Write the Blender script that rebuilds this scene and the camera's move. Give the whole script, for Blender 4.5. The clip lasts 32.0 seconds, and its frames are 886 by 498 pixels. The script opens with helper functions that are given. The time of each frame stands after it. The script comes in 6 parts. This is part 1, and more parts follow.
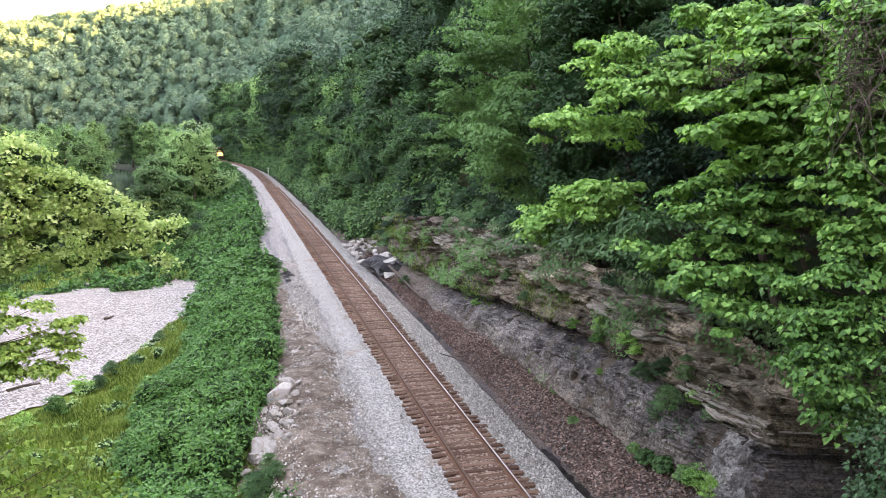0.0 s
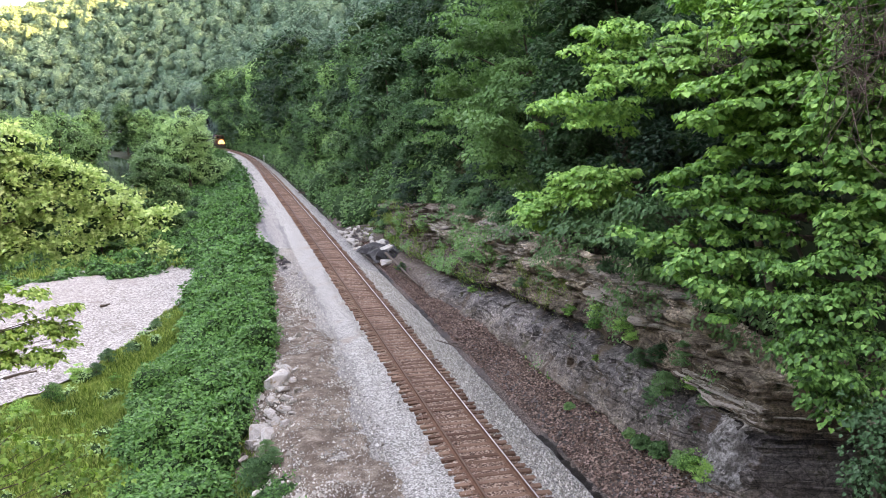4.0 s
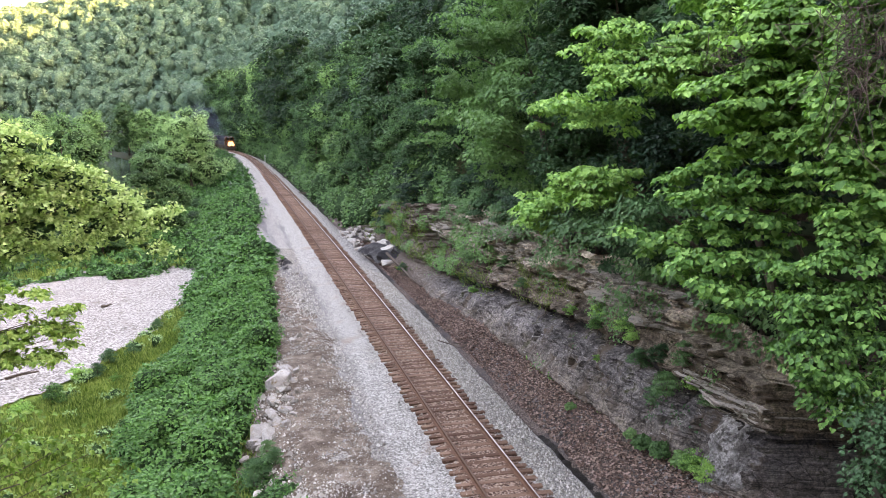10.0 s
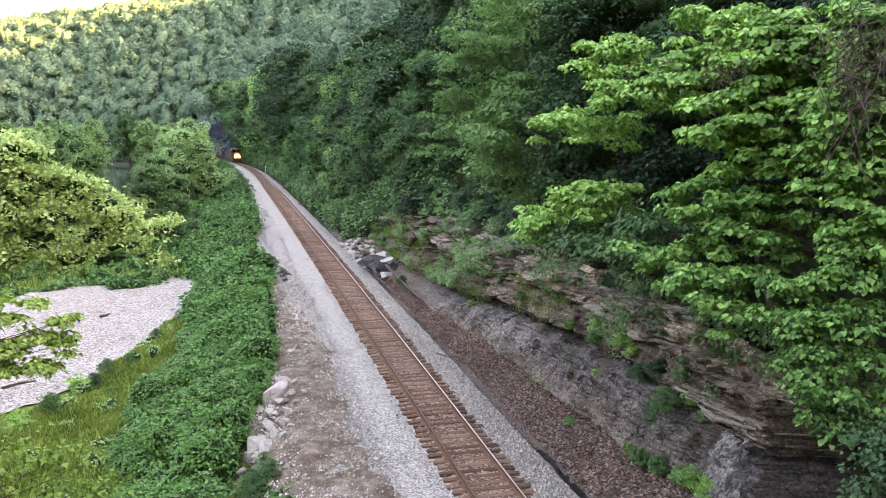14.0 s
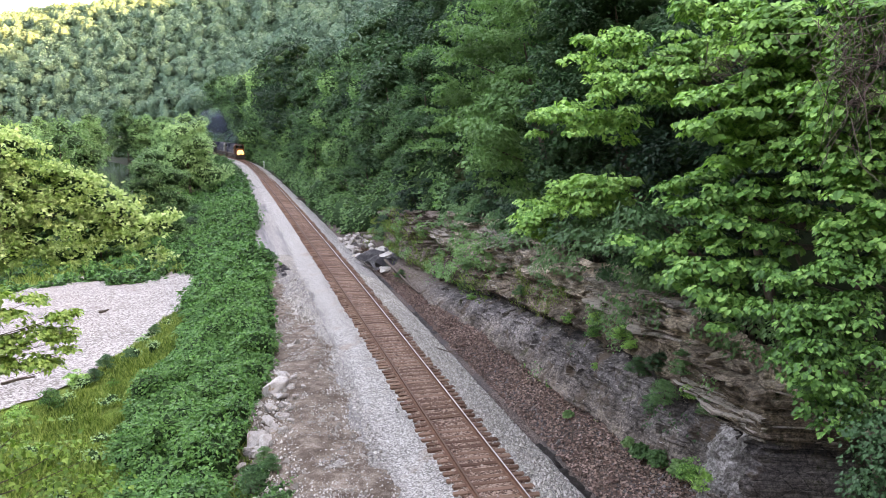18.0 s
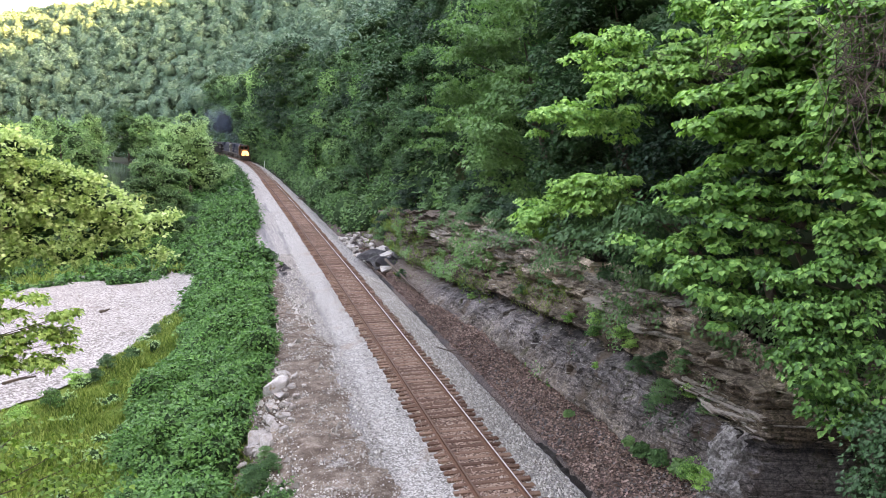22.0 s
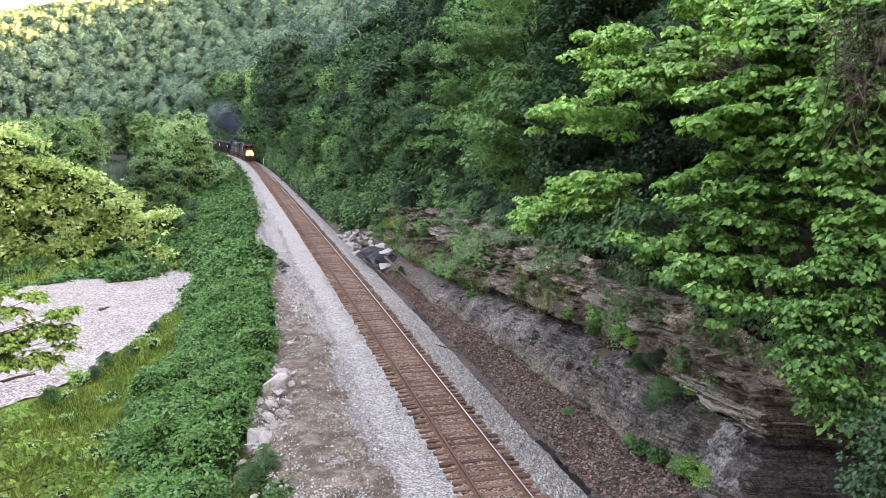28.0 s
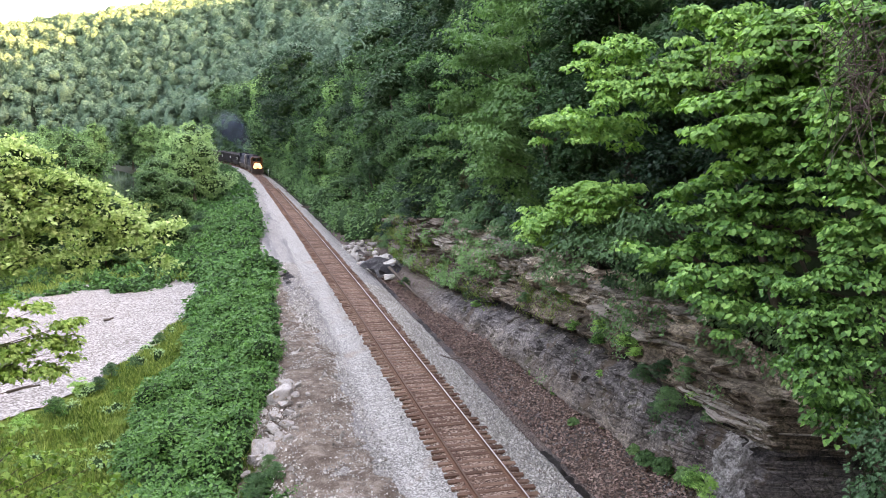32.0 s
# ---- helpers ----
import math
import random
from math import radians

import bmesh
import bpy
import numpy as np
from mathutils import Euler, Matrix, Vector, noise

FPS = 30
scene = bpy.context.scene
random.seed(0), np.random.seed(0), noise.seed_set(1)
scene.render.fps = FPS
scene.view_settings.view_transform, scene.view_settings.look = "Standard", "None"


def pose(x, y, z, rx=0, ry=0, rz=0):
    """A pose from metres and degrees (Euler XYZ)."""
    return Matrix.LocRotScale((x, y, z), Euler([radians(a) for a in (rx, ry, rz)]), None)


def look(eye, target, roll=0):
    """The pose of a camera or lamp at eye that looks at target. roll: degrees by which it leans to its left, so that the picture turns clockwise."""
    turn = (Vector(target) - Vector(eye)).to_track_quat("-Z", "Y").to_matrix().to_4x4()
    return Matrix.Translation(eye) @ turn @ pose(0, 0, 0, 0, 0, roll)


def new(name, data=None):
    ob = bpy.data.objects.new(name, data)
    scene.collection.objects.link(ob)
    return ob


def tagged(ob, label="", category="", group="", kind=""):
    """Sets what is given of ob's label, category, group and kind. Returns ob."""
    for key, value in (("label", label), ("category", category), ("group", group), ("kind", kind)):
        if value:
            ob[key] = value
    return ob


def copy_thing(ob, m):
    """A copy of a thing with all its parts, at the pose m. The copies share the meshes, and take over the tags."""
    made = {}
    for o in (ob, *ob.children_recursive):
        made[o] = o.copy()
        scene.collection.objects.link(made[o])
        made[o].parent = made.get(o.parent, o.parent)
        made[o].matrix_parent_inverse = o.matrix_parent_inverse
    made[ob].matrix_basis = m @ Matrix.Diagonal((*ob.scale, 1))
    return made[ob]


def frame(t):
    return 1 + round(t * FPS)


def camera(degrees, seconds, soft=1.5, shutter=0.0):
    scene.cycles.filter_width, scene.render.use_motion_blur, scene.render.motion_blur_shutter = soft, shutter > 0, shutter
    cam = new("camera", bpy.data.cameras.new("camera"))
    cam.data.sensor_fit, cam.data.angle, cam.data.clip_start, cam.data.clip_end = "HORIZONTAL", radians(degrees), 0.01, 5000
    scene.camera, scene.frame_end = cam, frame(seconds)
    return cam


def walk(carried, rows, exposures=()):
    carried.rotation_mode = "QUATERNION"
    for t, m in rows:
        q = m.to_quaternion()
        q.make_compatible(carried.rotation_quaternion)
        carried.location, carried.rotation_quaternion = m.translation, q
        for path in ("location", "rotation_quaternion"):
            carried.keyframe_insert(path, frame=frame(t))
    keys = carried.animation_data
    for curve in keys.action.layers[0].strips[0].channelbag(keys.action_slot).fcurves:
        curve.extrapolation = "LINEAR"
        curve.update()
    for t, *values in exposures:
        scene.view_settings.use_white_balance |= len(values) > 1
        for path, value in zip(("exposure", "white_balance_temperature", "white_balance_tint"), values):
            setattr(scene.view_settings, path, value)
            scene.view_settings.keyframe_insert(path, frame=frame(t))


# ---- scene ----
cam = camera(58.5, 32.0, soft=.6)
EYE = (0.0, 0.0, 11.6)
# seconds, tilt, lean, turn of a camera held by hand on a bridge over the track
HELD = [
    (0, 81.35, -0.00, -15.00), (0.5, 81.26, 0.05, -15.04), (1, 81.11, 0.01, -15.06),
    (1.5, 81.14, 0.04, -15.07), (2, 81.12, 0.02, -15.12), (2.5, 81.01, 0.07, -15.18),
    (3, 80.80, 0.08, -15.24), (3.5, 80.59, 0.07, -15.25), (5.5, 80.09, 0.12, -15.36),
    (6, 80.06, 0.11, -15.34), (6.5, 80.03, 0.11, -15.33), (7, 80.07, 0.13, -15.34),
    (7.5, 80.16, 0.09, -15.31), (8, 80.22, 0.10, -15.28), (8.5, 80.30, 0.10, -15.28),
    (9, 80.36, 0.08, -15.27), (9.5, 80.35, 0.10, -15.27), (10, 80.42, 0.12, -15.21),
    (10.5, 80.69, 0.07, -15.13), (11, 80.86, 0.04, -15.10), (11.5, 80.92, 0.02, -15.10),
    (12, 81.04, 0.01, -15.05), (12.5, 81.34, -0.10, -14.90), (13, 81.60, -0.31, -14.86),
    (13.5, 81.47, -0.37, -15.01), (14, 81.34, -0.39, -15.16), (14.5, 81.18, -0.37, -15.23),
    (16.5, 81.08, -0.25, -15.24), (17, 81.02, -0.25, -15.24), (17.5, 80.96, -0.22, -15.26),
    (18, 80.94, -0.21, -15.27), (18.5, 80.93, -0.21, -15.24), (19, 80.93, -0.20, -15.24),
    (19.5, 80.96, -0.21, -15.23), (20, 81.03, -0.19, -15.20), (20.5, 81.04, -0.17, -15.21),
    (21, 80.98, -0.16, -15.23), (21.5, 80.90, -0.16, -15.24), (22, 80.89, -0.15, -15.24),
    (22.5, 80.92, -0.17, -15.24), (23, 80.96, -0.17, -15.23), (23.5, 80.97, -0.16, -15.22),
    (24, 80.92, -0.18, -15.25), (24.5, 80.84, -0.15, -15.28), (25, 80.79, -0.16, -15.30),
    (25.5, 80.79, -0.09, -15.35), (27.5, 80.72, -0.13, -15.33), (28, 80.71, -0.12, -15.30),
    (28.5, 80.70, -0.14, -15.30), (29, 80.79, -0.13, -15.28), (29.5, 80.91, -0.09, -15.31),
    (30, 80.94, -0.06, -15.34), (30.5, 81.25, -0.09, -15.17), (31, 81.62, -0.06, -15.01),
    (31.5, 81.66, -0.01, -14.99), (32, 81.47, 0.00, -15.00),
]
walk(cam, [(t, pose(*EYE, rx, ry, rz)) for t, rx, ry, rz in HELD], exposures=[(0.0, 4.55, 9200, 37), (32.0, 4.55, 9200, 37)])

# ---- light: a clear evening, the sun behind the hill ----
SUN_ELEV, SUN_AZ = radians(10.2), radians(122.0)   # azimuth clockwise from +y
world = bpy.data.worlds.new("world")
scene.world = world
world.use_nodes = True
wn = world.node_tree
sky = wn.nodes.new("ShaderNodeTexSky")
sky.sky_type, sky.sun_disc = "NISHITA", False
sky.sun_elevation, sky.sun_rotation = SUN_ELEV, SUN_AZ
sky.air_density, sky.dust_density, sky.ozone_density = 1.0, 2.5, 1.0
wn.links.new(sky.outputs[0], wn.nodes["Background"].inputs[0])
wn.nodes["Background"].inputs[1].default_value = 0.15
sun_data = bpy.data.lights.new("sun", "SUN")
sun_data.energy, sun_data.angle, sun_data.color = 4.0, radians(0.5), (1.0, 0.60, 0.22)
sun = new("sun", sun_data)
sd = Vector((math.sin(SUN_AZ) * math.cos(SUN_ELEV), math.cos(SUN_AZ) * math.cos(SUN_ELEV), math.sin(SUN_ELEV)))
sun.matrix_world = look(sd * 400, (0, 0, 0))

# ---- numbers: noise and the line of the track ----
rng = np.random.default_rng(7)


def hashed(i, j, k):
    n = (i * 374761393 + j * 668265263 + k * 2147483647 + 1013904223) & 0xFFFFFFFF
    n = ((n ^ (n >> 13)) * 1274126177) & 0xFFFFFFFF
    return ((n ^ (n >> 16)) & 0xFFFFFF) / float(0xFFFFFF)


def value_noise(x, y, z=0.0):
    """Smooth noise from 0 to 1 on arrays."""
    x, y, z = np.broadcast_arrays(np.asarray(x, float), np.asarray(y, float), np.asarray(z, float))
    i, j, k = (np.floor(a).astype(np.int64) for a in (x, y, z))
    f, g, h = x - i, y - j, z - k
    f, g, h = (a * a * (3 - 2 * a) for a in (f, g, h))
    total = 0
    for a in (0, 1):
        for b in (0, 1):
            for c in (0, 1):
                total = total + hashed(i + a, j + b, k + c) * (f if a else 1 - f) * (g if b else 1 - g) * (h if c else 1 - h)
    return total


def fractal(x, y, z=0.0, octaves=4):
    """Layered noise from about -1 to 1."""
    total, amp = 0, 0.55
    for o in range(octaves):
        f = 2.03 ** o
        total = total + amp * (2 * value_noise(np.asarray(x) * f + 17.3 * o, np.asarray(y) * f + 5.1 * o, np.asarray(z) * f) - 1)
        amp *= 0.5
    return total


BEND_S = [0, 30, 60, 95, 150, 190, 220, 250, 280, 310, 340, 400, 500, 650, 1500]
BEND_A = [.014, .012, .004, -.002, -.008, -.016, -.038, -.09, -.16, -.2, -.26, -.42, -.75, -1.2, -1.2]
LINE_S = np.arange(-120, 1500, 0.5)
LINE_A = np.interp(LINE_S, BEND_S, BEND_A)
LINE_X, LINE_Y = np.cumsum(np.sin(LINE_A)) * 0.5, np.cumsum(np.cos(LINE_A)) * 0.5
LINE_X += 8.25 - np.interp(60, LINE_S, LINE_X)
LINE_Y += 60 - np.interp(60, LINE_S, LINE_Y)


def at(s, u):
    """Plan place s metres along the track and u metres to its right."""
    a = np.interp(s, LINE_S, LINE_A)
    return np.interp(s, LINE_S, LINE_X) + u * np.cos(a), np.interp(s, LINE_S, LINE_Y) - u * np.sin(a)


def line_pose(s, z=0.0):
    a = float(np.interp(s, LINE_S, LINE_A))
    x, y = at(s, 0.0)
    return Matrix.Translation((float(x), float(y), z)) @ Matrix.Rotation(-a, 4, "Z")


def track_coords(x, y):
    """s and u of plan places."""
    x, y = np.asarray(x, float).ravel(), np.asarray(y, float).ravel()
    sl = slice(0, None, 12)
    px, py, pa, ps = LINE_X[sl], LINE_Y[sl], LINE_A[sl], LINE_S[sl]
    best = np.empty(len(x), int)
    for i in range(0, len(x), 4000):
        d = (x[i:i + 4000, None] - px) ** 2 + (y[i:i + 4000, None] - py) ** 2
        best[i:i + 4000] = d.argmin(1)
    dx, dy = x - px[best], y - py[best]
    s = ps[best] + dx * np.sin(pa[best]) + dy * np.cos(pa[best])
    near = np.hypot(dx, dy)
    u = dx * np.cos(pa[best]) - dy * np.sin(pa[best])
    u = np.where(np.abs(u) > 12, np.sign(u) * near, u)
    return s, u


GROUND_U = [-900, -400, -160, -95, -70, -62, -32, -27, -20, -13.5, -10, -7.6, -6.4, -5.6, -2.2, 0, 2.2, 3.0, 3.45, 3.9, 4.9, 6.6, 7.6, 9.5, 14, 45, 120, 350, 520, 900]
# Left-hand slopes beyond 95 m are unseen, raised to block low sky light.
GROUND_Z = [150, 170, 58, 4, -2, -5.5, -5.5, -3.9, -3.4, -3.3, -2.6, -1.4, -.85, -.7, -.7, -.7, -.8, -1.0, -1.1, -.9, -.35, .1, 4.6, 6.3, 9.5, 34, 80, 128, 140, 90]


def ground_z(x, y):
    s, u = track_coords(x, y)
    back = np.interp(s, [14, 18, 22, 26, 30], [2.0, 1.9, 1.1, .5, 0]) * np.interp(u, [4.6, 5.2, 12, 20], [0, 1, 1, 0])
    z = np.interp(u - back, GROUND_U, GROUND_Z)
    x, y = np.asarray(x, float).ravel(), np.asarray(y, float).ravel()
    rough = np.clip((u - 6) / 12, 0, 1) + np.clip((-u - 66) / 20, 0, 1)
    z = z + rough * 0.45 * fractal(x * .12, y * .12) + np.clip((u - 40) / 120, 0, 1) * 16 * fractal(x * .008, y * .008, 3.3, 3)
    z = np.where((u > 60) & (y > 450), z * np.interp(x, [-300, -240, -60, 60], [.76, .82, 1.0, 1.06]), z)
    # Unseen hill added behind the camera to cut light along the valley.
    z = z + np.clip((-70 - y) / 220, 0, 1) ** .8 * 120 * (z < 90)
    low = np.clip((s - 62) / 40, 0, 1) * (u > 3.9) * (u < 22)
    z = z - low * np.interp(u, [3.9, 6, 7.6, 10, 22], [0, .2, 3.0, 3.4, 0])
    return z


# ---- mesh helpers ----
def from_arrays(name, verts, faces, smooth=False):
    """A mesh from numpy vertices and faces that all have the same number of corners."""
    verts, faces = np.asarray(verts, np.float32), np.asarray(faces, np.int32)
    me = bpy.data.meshes.new(name)
    n, k = faces.shape
    me.vertices.add(len(verts))
    me.vertices.foreach_set("co", verts.ravel())
    me.loops.add(n * k)
    me.loops.foreach_set("vertex_index", faces.ravel())
    me.polygons.add(n)
    me.polygons.foreach_set("loop_start", np.arange(0, n * k, k, dtype=np.int32))
    me.polygons.foreach_set("loop_total", np.full(n, k, np.int32))
    me.polygons.foreach_set("use_smooth", np.full(n, smooth))
    me.update(calc_edges=True)
    me.validate()
    return me


def thing(name, me, material, label="", category="", group="", kind="", m=None):
    if material and not me.materials:
        me.materials.append(material)
    ob = new(name, me)
    if m is not None:
        ob.matrix_basis = m
    return tagged(ob, label, category, group, kind)


def empty(name, m, label="", category="", group="", kind=""):
    ob = new(name)
    ob.matrix_basis = m
    return tagged(ob, label, category, group, kind)


def part(name, shape, material, parent, label="", kind="", m=None):
    """Links a bmesh or a mesh as one part under a thing or a part."""
    if isinstance(shape, bmesh.types.BMesh):
        me = bpy.data.meshes.new(name)
        shape.to_mesh(me)
        shape.free()
    else:
        me = shape
    if material and not me.materials:
        me.materials.append(material)
    ob = new(name, me)
    ob.parent = parent
    if m is not None:
        ob.matrix_basis = m
    return tagged(ob, label, kind=kind)


def box(bm, x0, x1, y0, y1, z0, z1, bevel=0.0, m=None):
    r = bmesh.ops.create_cube(bm, size=1)
    vs = r["verts"]
    bmesh.ops.scale(bm, verts=vs, vec=(x1 - x0, y1 - y0, z1 - z0))
    bmesh.ops.translate(bm, verts=vs, vec=((x0 + x1) / 2, (y0 + y1) / 2, (z0 + z1) / 2))
    if m is not None:
        bmesh.ops.transform(bm, matrix=m, verts=vs)
    if bevel:
        es = list({e for v in vs for e in v.link_edges})
        bmesh.ops.bevel(bm, geom=es, offset=bevel, segments=1, affect="EDGES")
    return bm


def rod(bm, p, q, r0, r1=None, sides=8):
    """A tapered bar from p to q."""
    p, q = Vector(p), Vector(q)
    d = q - p
    m = Matrix.Translation((p + q) / 2) @ d.to_track_quat("Z", "Y").to_matrix().to_4x4()
    bmesh.ops.create_cone(bm, cap_ends=True, segments=sides, radius1=r0, radius2=r0 if r1 is None else r1, depth=d.length, matrix=m)
    return bm


def prism(bm, outline, y0, y1):
    """An outline in x, z drawn out along y."""
    a = [bm.verts.new((x, y0, z)) for x, z in outline]
    b = [bm.verts.new((x, y1, z)) for x, z in outline]
    bm.faces.new(a)
    bm.faces.new(b[::-1])
    for i in range(len(a)):
        j = (i + 1) % len(a)
        bm.faces.new((a[j], a[i], b[i], b[j]))
    bmesh.ops.recalc_face_normals(bm, faces=bm.faces)
    return bm


def strip(name, s, us, zs, edge=0.0, seed=0.0, fine=0.0):
    """A sheet along the track: an offset and a height profile, with wavering sides and fine relief."""
    s = np.asarray(s, float)
    us, zs = np.asarray(us, float), np.asarray(zs, float)
    S, U = np.meshgrid(s, us, indexing="ij")
    Z = np.broadcast_to(zs, S.shape).copy()
    if edge:
        mid = (us[0] + us[-1]) / 2
        w = np.abs(us - mid) / (us[-1] - us[0]) * 2
        U = U + np.sign(us - mid) * w ** 3 * edge * (fractal(S * .35 + seed, U * 0 + np.sign(us - mid) * 9) + .6 * fractal(S * 2.1 + seed, np.sign(us - mid) * 5 + 0 * U))
    X, Y = at(S.ravel(), U.ravel())
    Z = Z.ravel() + (fine * fractal(X * 3.1, Y * 3.1, seed) if fine else 0)
    n, k = S.shape
    i = np.arange(n * k).reshape(n, k)
    f = np.stack([i[:-1, :-1], i[:-1, 1:], i[1:, 1:], i[1:, :-1]], -1).reshape(-1, 4)
    return from_arrays(name, np.stack([X, Y, Z], 1), f, True)


# ---- materials ----
def nodes(name):
    m = bpy.data.materials.new(name)
    m.use_nodes = True
    t = m.node_tree
    return m, t, t.nodes["Principled BSDF"]


def add(t, kind, **inputs):
    n = t.nodes.new(kind)
    for key, value in inputs.items():
        n.inputs[key.replace("_", " ")].default_value = value
    return n


def ramp(t, source, stops):
    r = t.nodes.new("ShaderNodeValToRGB")
    while len(r.color_ramp.elements) < len(stops):
        r.color_ramp.elements.new(0.5)
    for e, (p, c) in zip(r.color_ramp.elements, stops):
        e.position, e.color = p, (*c, 1)
    t.links.new(source, r.inputs[0])
    return r


def surface(name, stops, scale=4.0, fine=40.0, rough=0.85, bump=0.3, depth=0.03, metal=0.0, stretch=(1, 1, 1), spots=None, cells=0.0, per_object=0.0, spot_stretch=None):
    """A weathered surface: broad stains and fine grain, with relief of both. spots: a second colour in patches. cells: pebbles of that many to a metre."""
    m, t, p = nodes(name)
    co = t.nodes.new("ShaderNodeTexCoord")
    mp = t.nodes.new("ShaderNodeMapping")
    mp.inputs["Scale"].default_value = stretch
    t.links.new(co.outputs["Object"], mp.inputs[0])
    broad = add(t, "ShaderNodeTexNoise", Scale=scale, Detail=6.0, Roughness=0.6)
    grain = add(t, "ShaderNodeTexNoise", Scale=fine, Detail=4.0, Roughness=0.7)
    for n in (broad, grain):
        t.links.new(mp.outputs[0], n.inputs["Vector"])
    mix = add(t, "ShaderNodeMath")
    mix.operation = "MULTIPLY_ADD"
    mix.inputs[1].default_value = 0.55
    t.links.new(grain.outputs[0], mix.inputs[0])
    half = add(t, "ShaderNodeMath")
    half.operation = "MULTIPLY"
    half.inputs[1].default_value = 0.5
    t.links.new(broad.outputs[0], half.inputs[0])
    t.links.new(half.outputs[0], mix.inputs[2])
    value = mix.outputs[0]
    height = grain.outputs[0]
    if cells:
        vor = add(t, "ShaderNodeTexVoronoi", Scale=cells)
        t.links.new(mp.outputs[0], vor.inputs["Vector"])
        sep = t.nodes.new("ShaderNodeSeparateColor")
        t.links.new(vor.outputs["Color"], sep.inputs[0])
        avg = add(t, "ShaderNodeMix")
        avg.inputs[0].default_value = 0.6
        t.links.new(value, avg.inputs[2])
        t.links.new(sep.outputs[0], avg.inputs[3])
        value = avg.outputs[0]
        inv = add(t, "ShaderNodeMath")
        inv.operation = "SUBTRACT"
        inv.inputs[0].default_value = 1.0
        t.links.new(vor.outputs["Distance"], inv.inputs[1])
        height = inv.outputs[0]
    if per_object:
        info = t.nodes.new("ShaderNodeObjectInfo")
        off = add(t, "ShaderNodeMath")
        off.operation = "MULTIPLY_ADD"
        off.inputs[1].default_value = per_object
        t.links.new(info.outputs["Random"], off.inputs[0])
        t.links.new(value, off.inputs[2])
        value = off.outputs[0]
    r = ramp(t, value, stops)
    colour = r.outputs[0]
    if spots:
        col, sc, lo, hi = spots
        pn = add(t, "ShaderNodeTexNoise", Scale=sc, Detail=5.0, Roughness=0.65)
        if spot_stretch:
            sm = t.nodes.new("ShaderNodeMapping")
            sm.inputs["Scale"].default_value = spot_stretch
            t.links.new(co.outputs["Object"], sm.inputs[0])
            t.links.new(sm.outputs[0], pn.inputs["Vector"])
        else:
            t.links.new(co.outputs["Object"], pn.inputs["Vector"])
        pr = ramp(t, pn.outputs[0], [(lo, (0, 0, 0)), (hi, (1, 1, 1))])
        mx = t.nodes.new("ShaderNodeMix")
        mx.data_type = "RGBA"
        t.links.new(pr.outputs[0], mx.inputs[0])
        t.links.new(colour, mx.inputs[6])
        mx.inputs[7].default_value = (*col, 1)
        colour = mx.outputs[2]
    t.links.new(colour, p.inputs["Base Color"])
    p.inputs["Roughness"].default_value, p.inputs["Metallic"].default_value = rough, metal
    p.inputs["Specular IOR Level"].default_value = .5 if rough < .5 else .08
    b = add(t, "ShaderNodeBump", Strength=bump, Distance=depth)
    t.links.new(height, b.inputs["Height"])
    t.links.new(b.outputs[0], p.inputs["Normal"])
    return m


def leaf_material(name, dark, mid, light, through_light=0.35, rough=0.5, patch=0.25, patch_scale=.45, each=.85):
    """Leaves: each one of its own shade, some light passing through; broad patches lighter and darker."""
    m, t, p = nodes(name)
    geo = t.nodes.new("ShaderNodeNewGeometry")
    co = t.nodes.new("ShaderNodeTexCoord")
    n = add(t, "ShaderNodeTexNoise", Scale=patch_scale, Detail=3.0)
    t.links.new(co.outputs["Object"], n.inputs["Vector"])
    info = t.nodes.new("ShaderNodeObjectInfo")
    a = add(t, "ShaderNodeMath")
    a.operation = "MULTIPLY_ADD"
    a.inputs[1].default_value = each
    t.links.new(geo.outputs["Random Per Island"], a.inputs[0])
    b = add(t, "ShaderNodeMath")
    b.operation = "MULTIPLY_ADD"
    b.inputs[1].default_value, b.inputs[2].default_value = patch * 2, -patch - .18 + (.85 - each) / 2
    t.links.new(n.outputs[0], b.inputs[0])
    t.links.new(b.outputs[0], a.inputs[2])
    c = add(t, "ShaderNodeMath")
    c.operation = "MULTIPLY_ADD"
    c.inputs[1].default_value = 0.62
    t.links.new(info.outputs["Random"], c.inputs[0])
    t.links.new(a.outputs[0], c.inputs[2])
    r = ramp(t, c.outputs[0], [(0.05, dark), (0.5, mid), (0.95, light)])
    t.links.new(r.outputs[0], p.inputs["Base Color"])
    p.inputs["Roughness"].default_value = rough
    p.inputs["Specular IOR Level"].default_value = 0.18
    tr = t.nodes.new("ShaderNodeBsdfTranslucent")
    hue = add(t, "ShaderNodeHueSaturation", Saturation=1.15, Value=1.25)
    t.links.new(r.outputs[0], hue.inputs["Color"])
    t.links.new(hue.outputs[0], tr.inputs[0])
    mix = t.nodes.new("ShaderNodeMixShader")
    mix.inputs[0].default_value = through_light
    t.links.new(p.outputs[0], mix.inputs[1])
    t.links.new(tr.outputs[0], mix.inputs[2])
    t.links.new(mix.outputs[0], t.nodes["Material Output"].inputs[0])
    return m


def plain(name, colour, rough=0.5, metal=0.0, emit=0.0, emit_colour=None):
    m, t, p = nodes(name)
    p.inputs["Base Color"].default_value = (*colour, 1)
    p.inputs["Roughness"].default_value, p.inputs["Metallic"].default_value = rough, metal
    if emit:
        p.inputs["Emission Color"].default_value = (*(emit_colour or colour), 1)
        p.inputs["Emission Strength"].default_value = emit
    return m


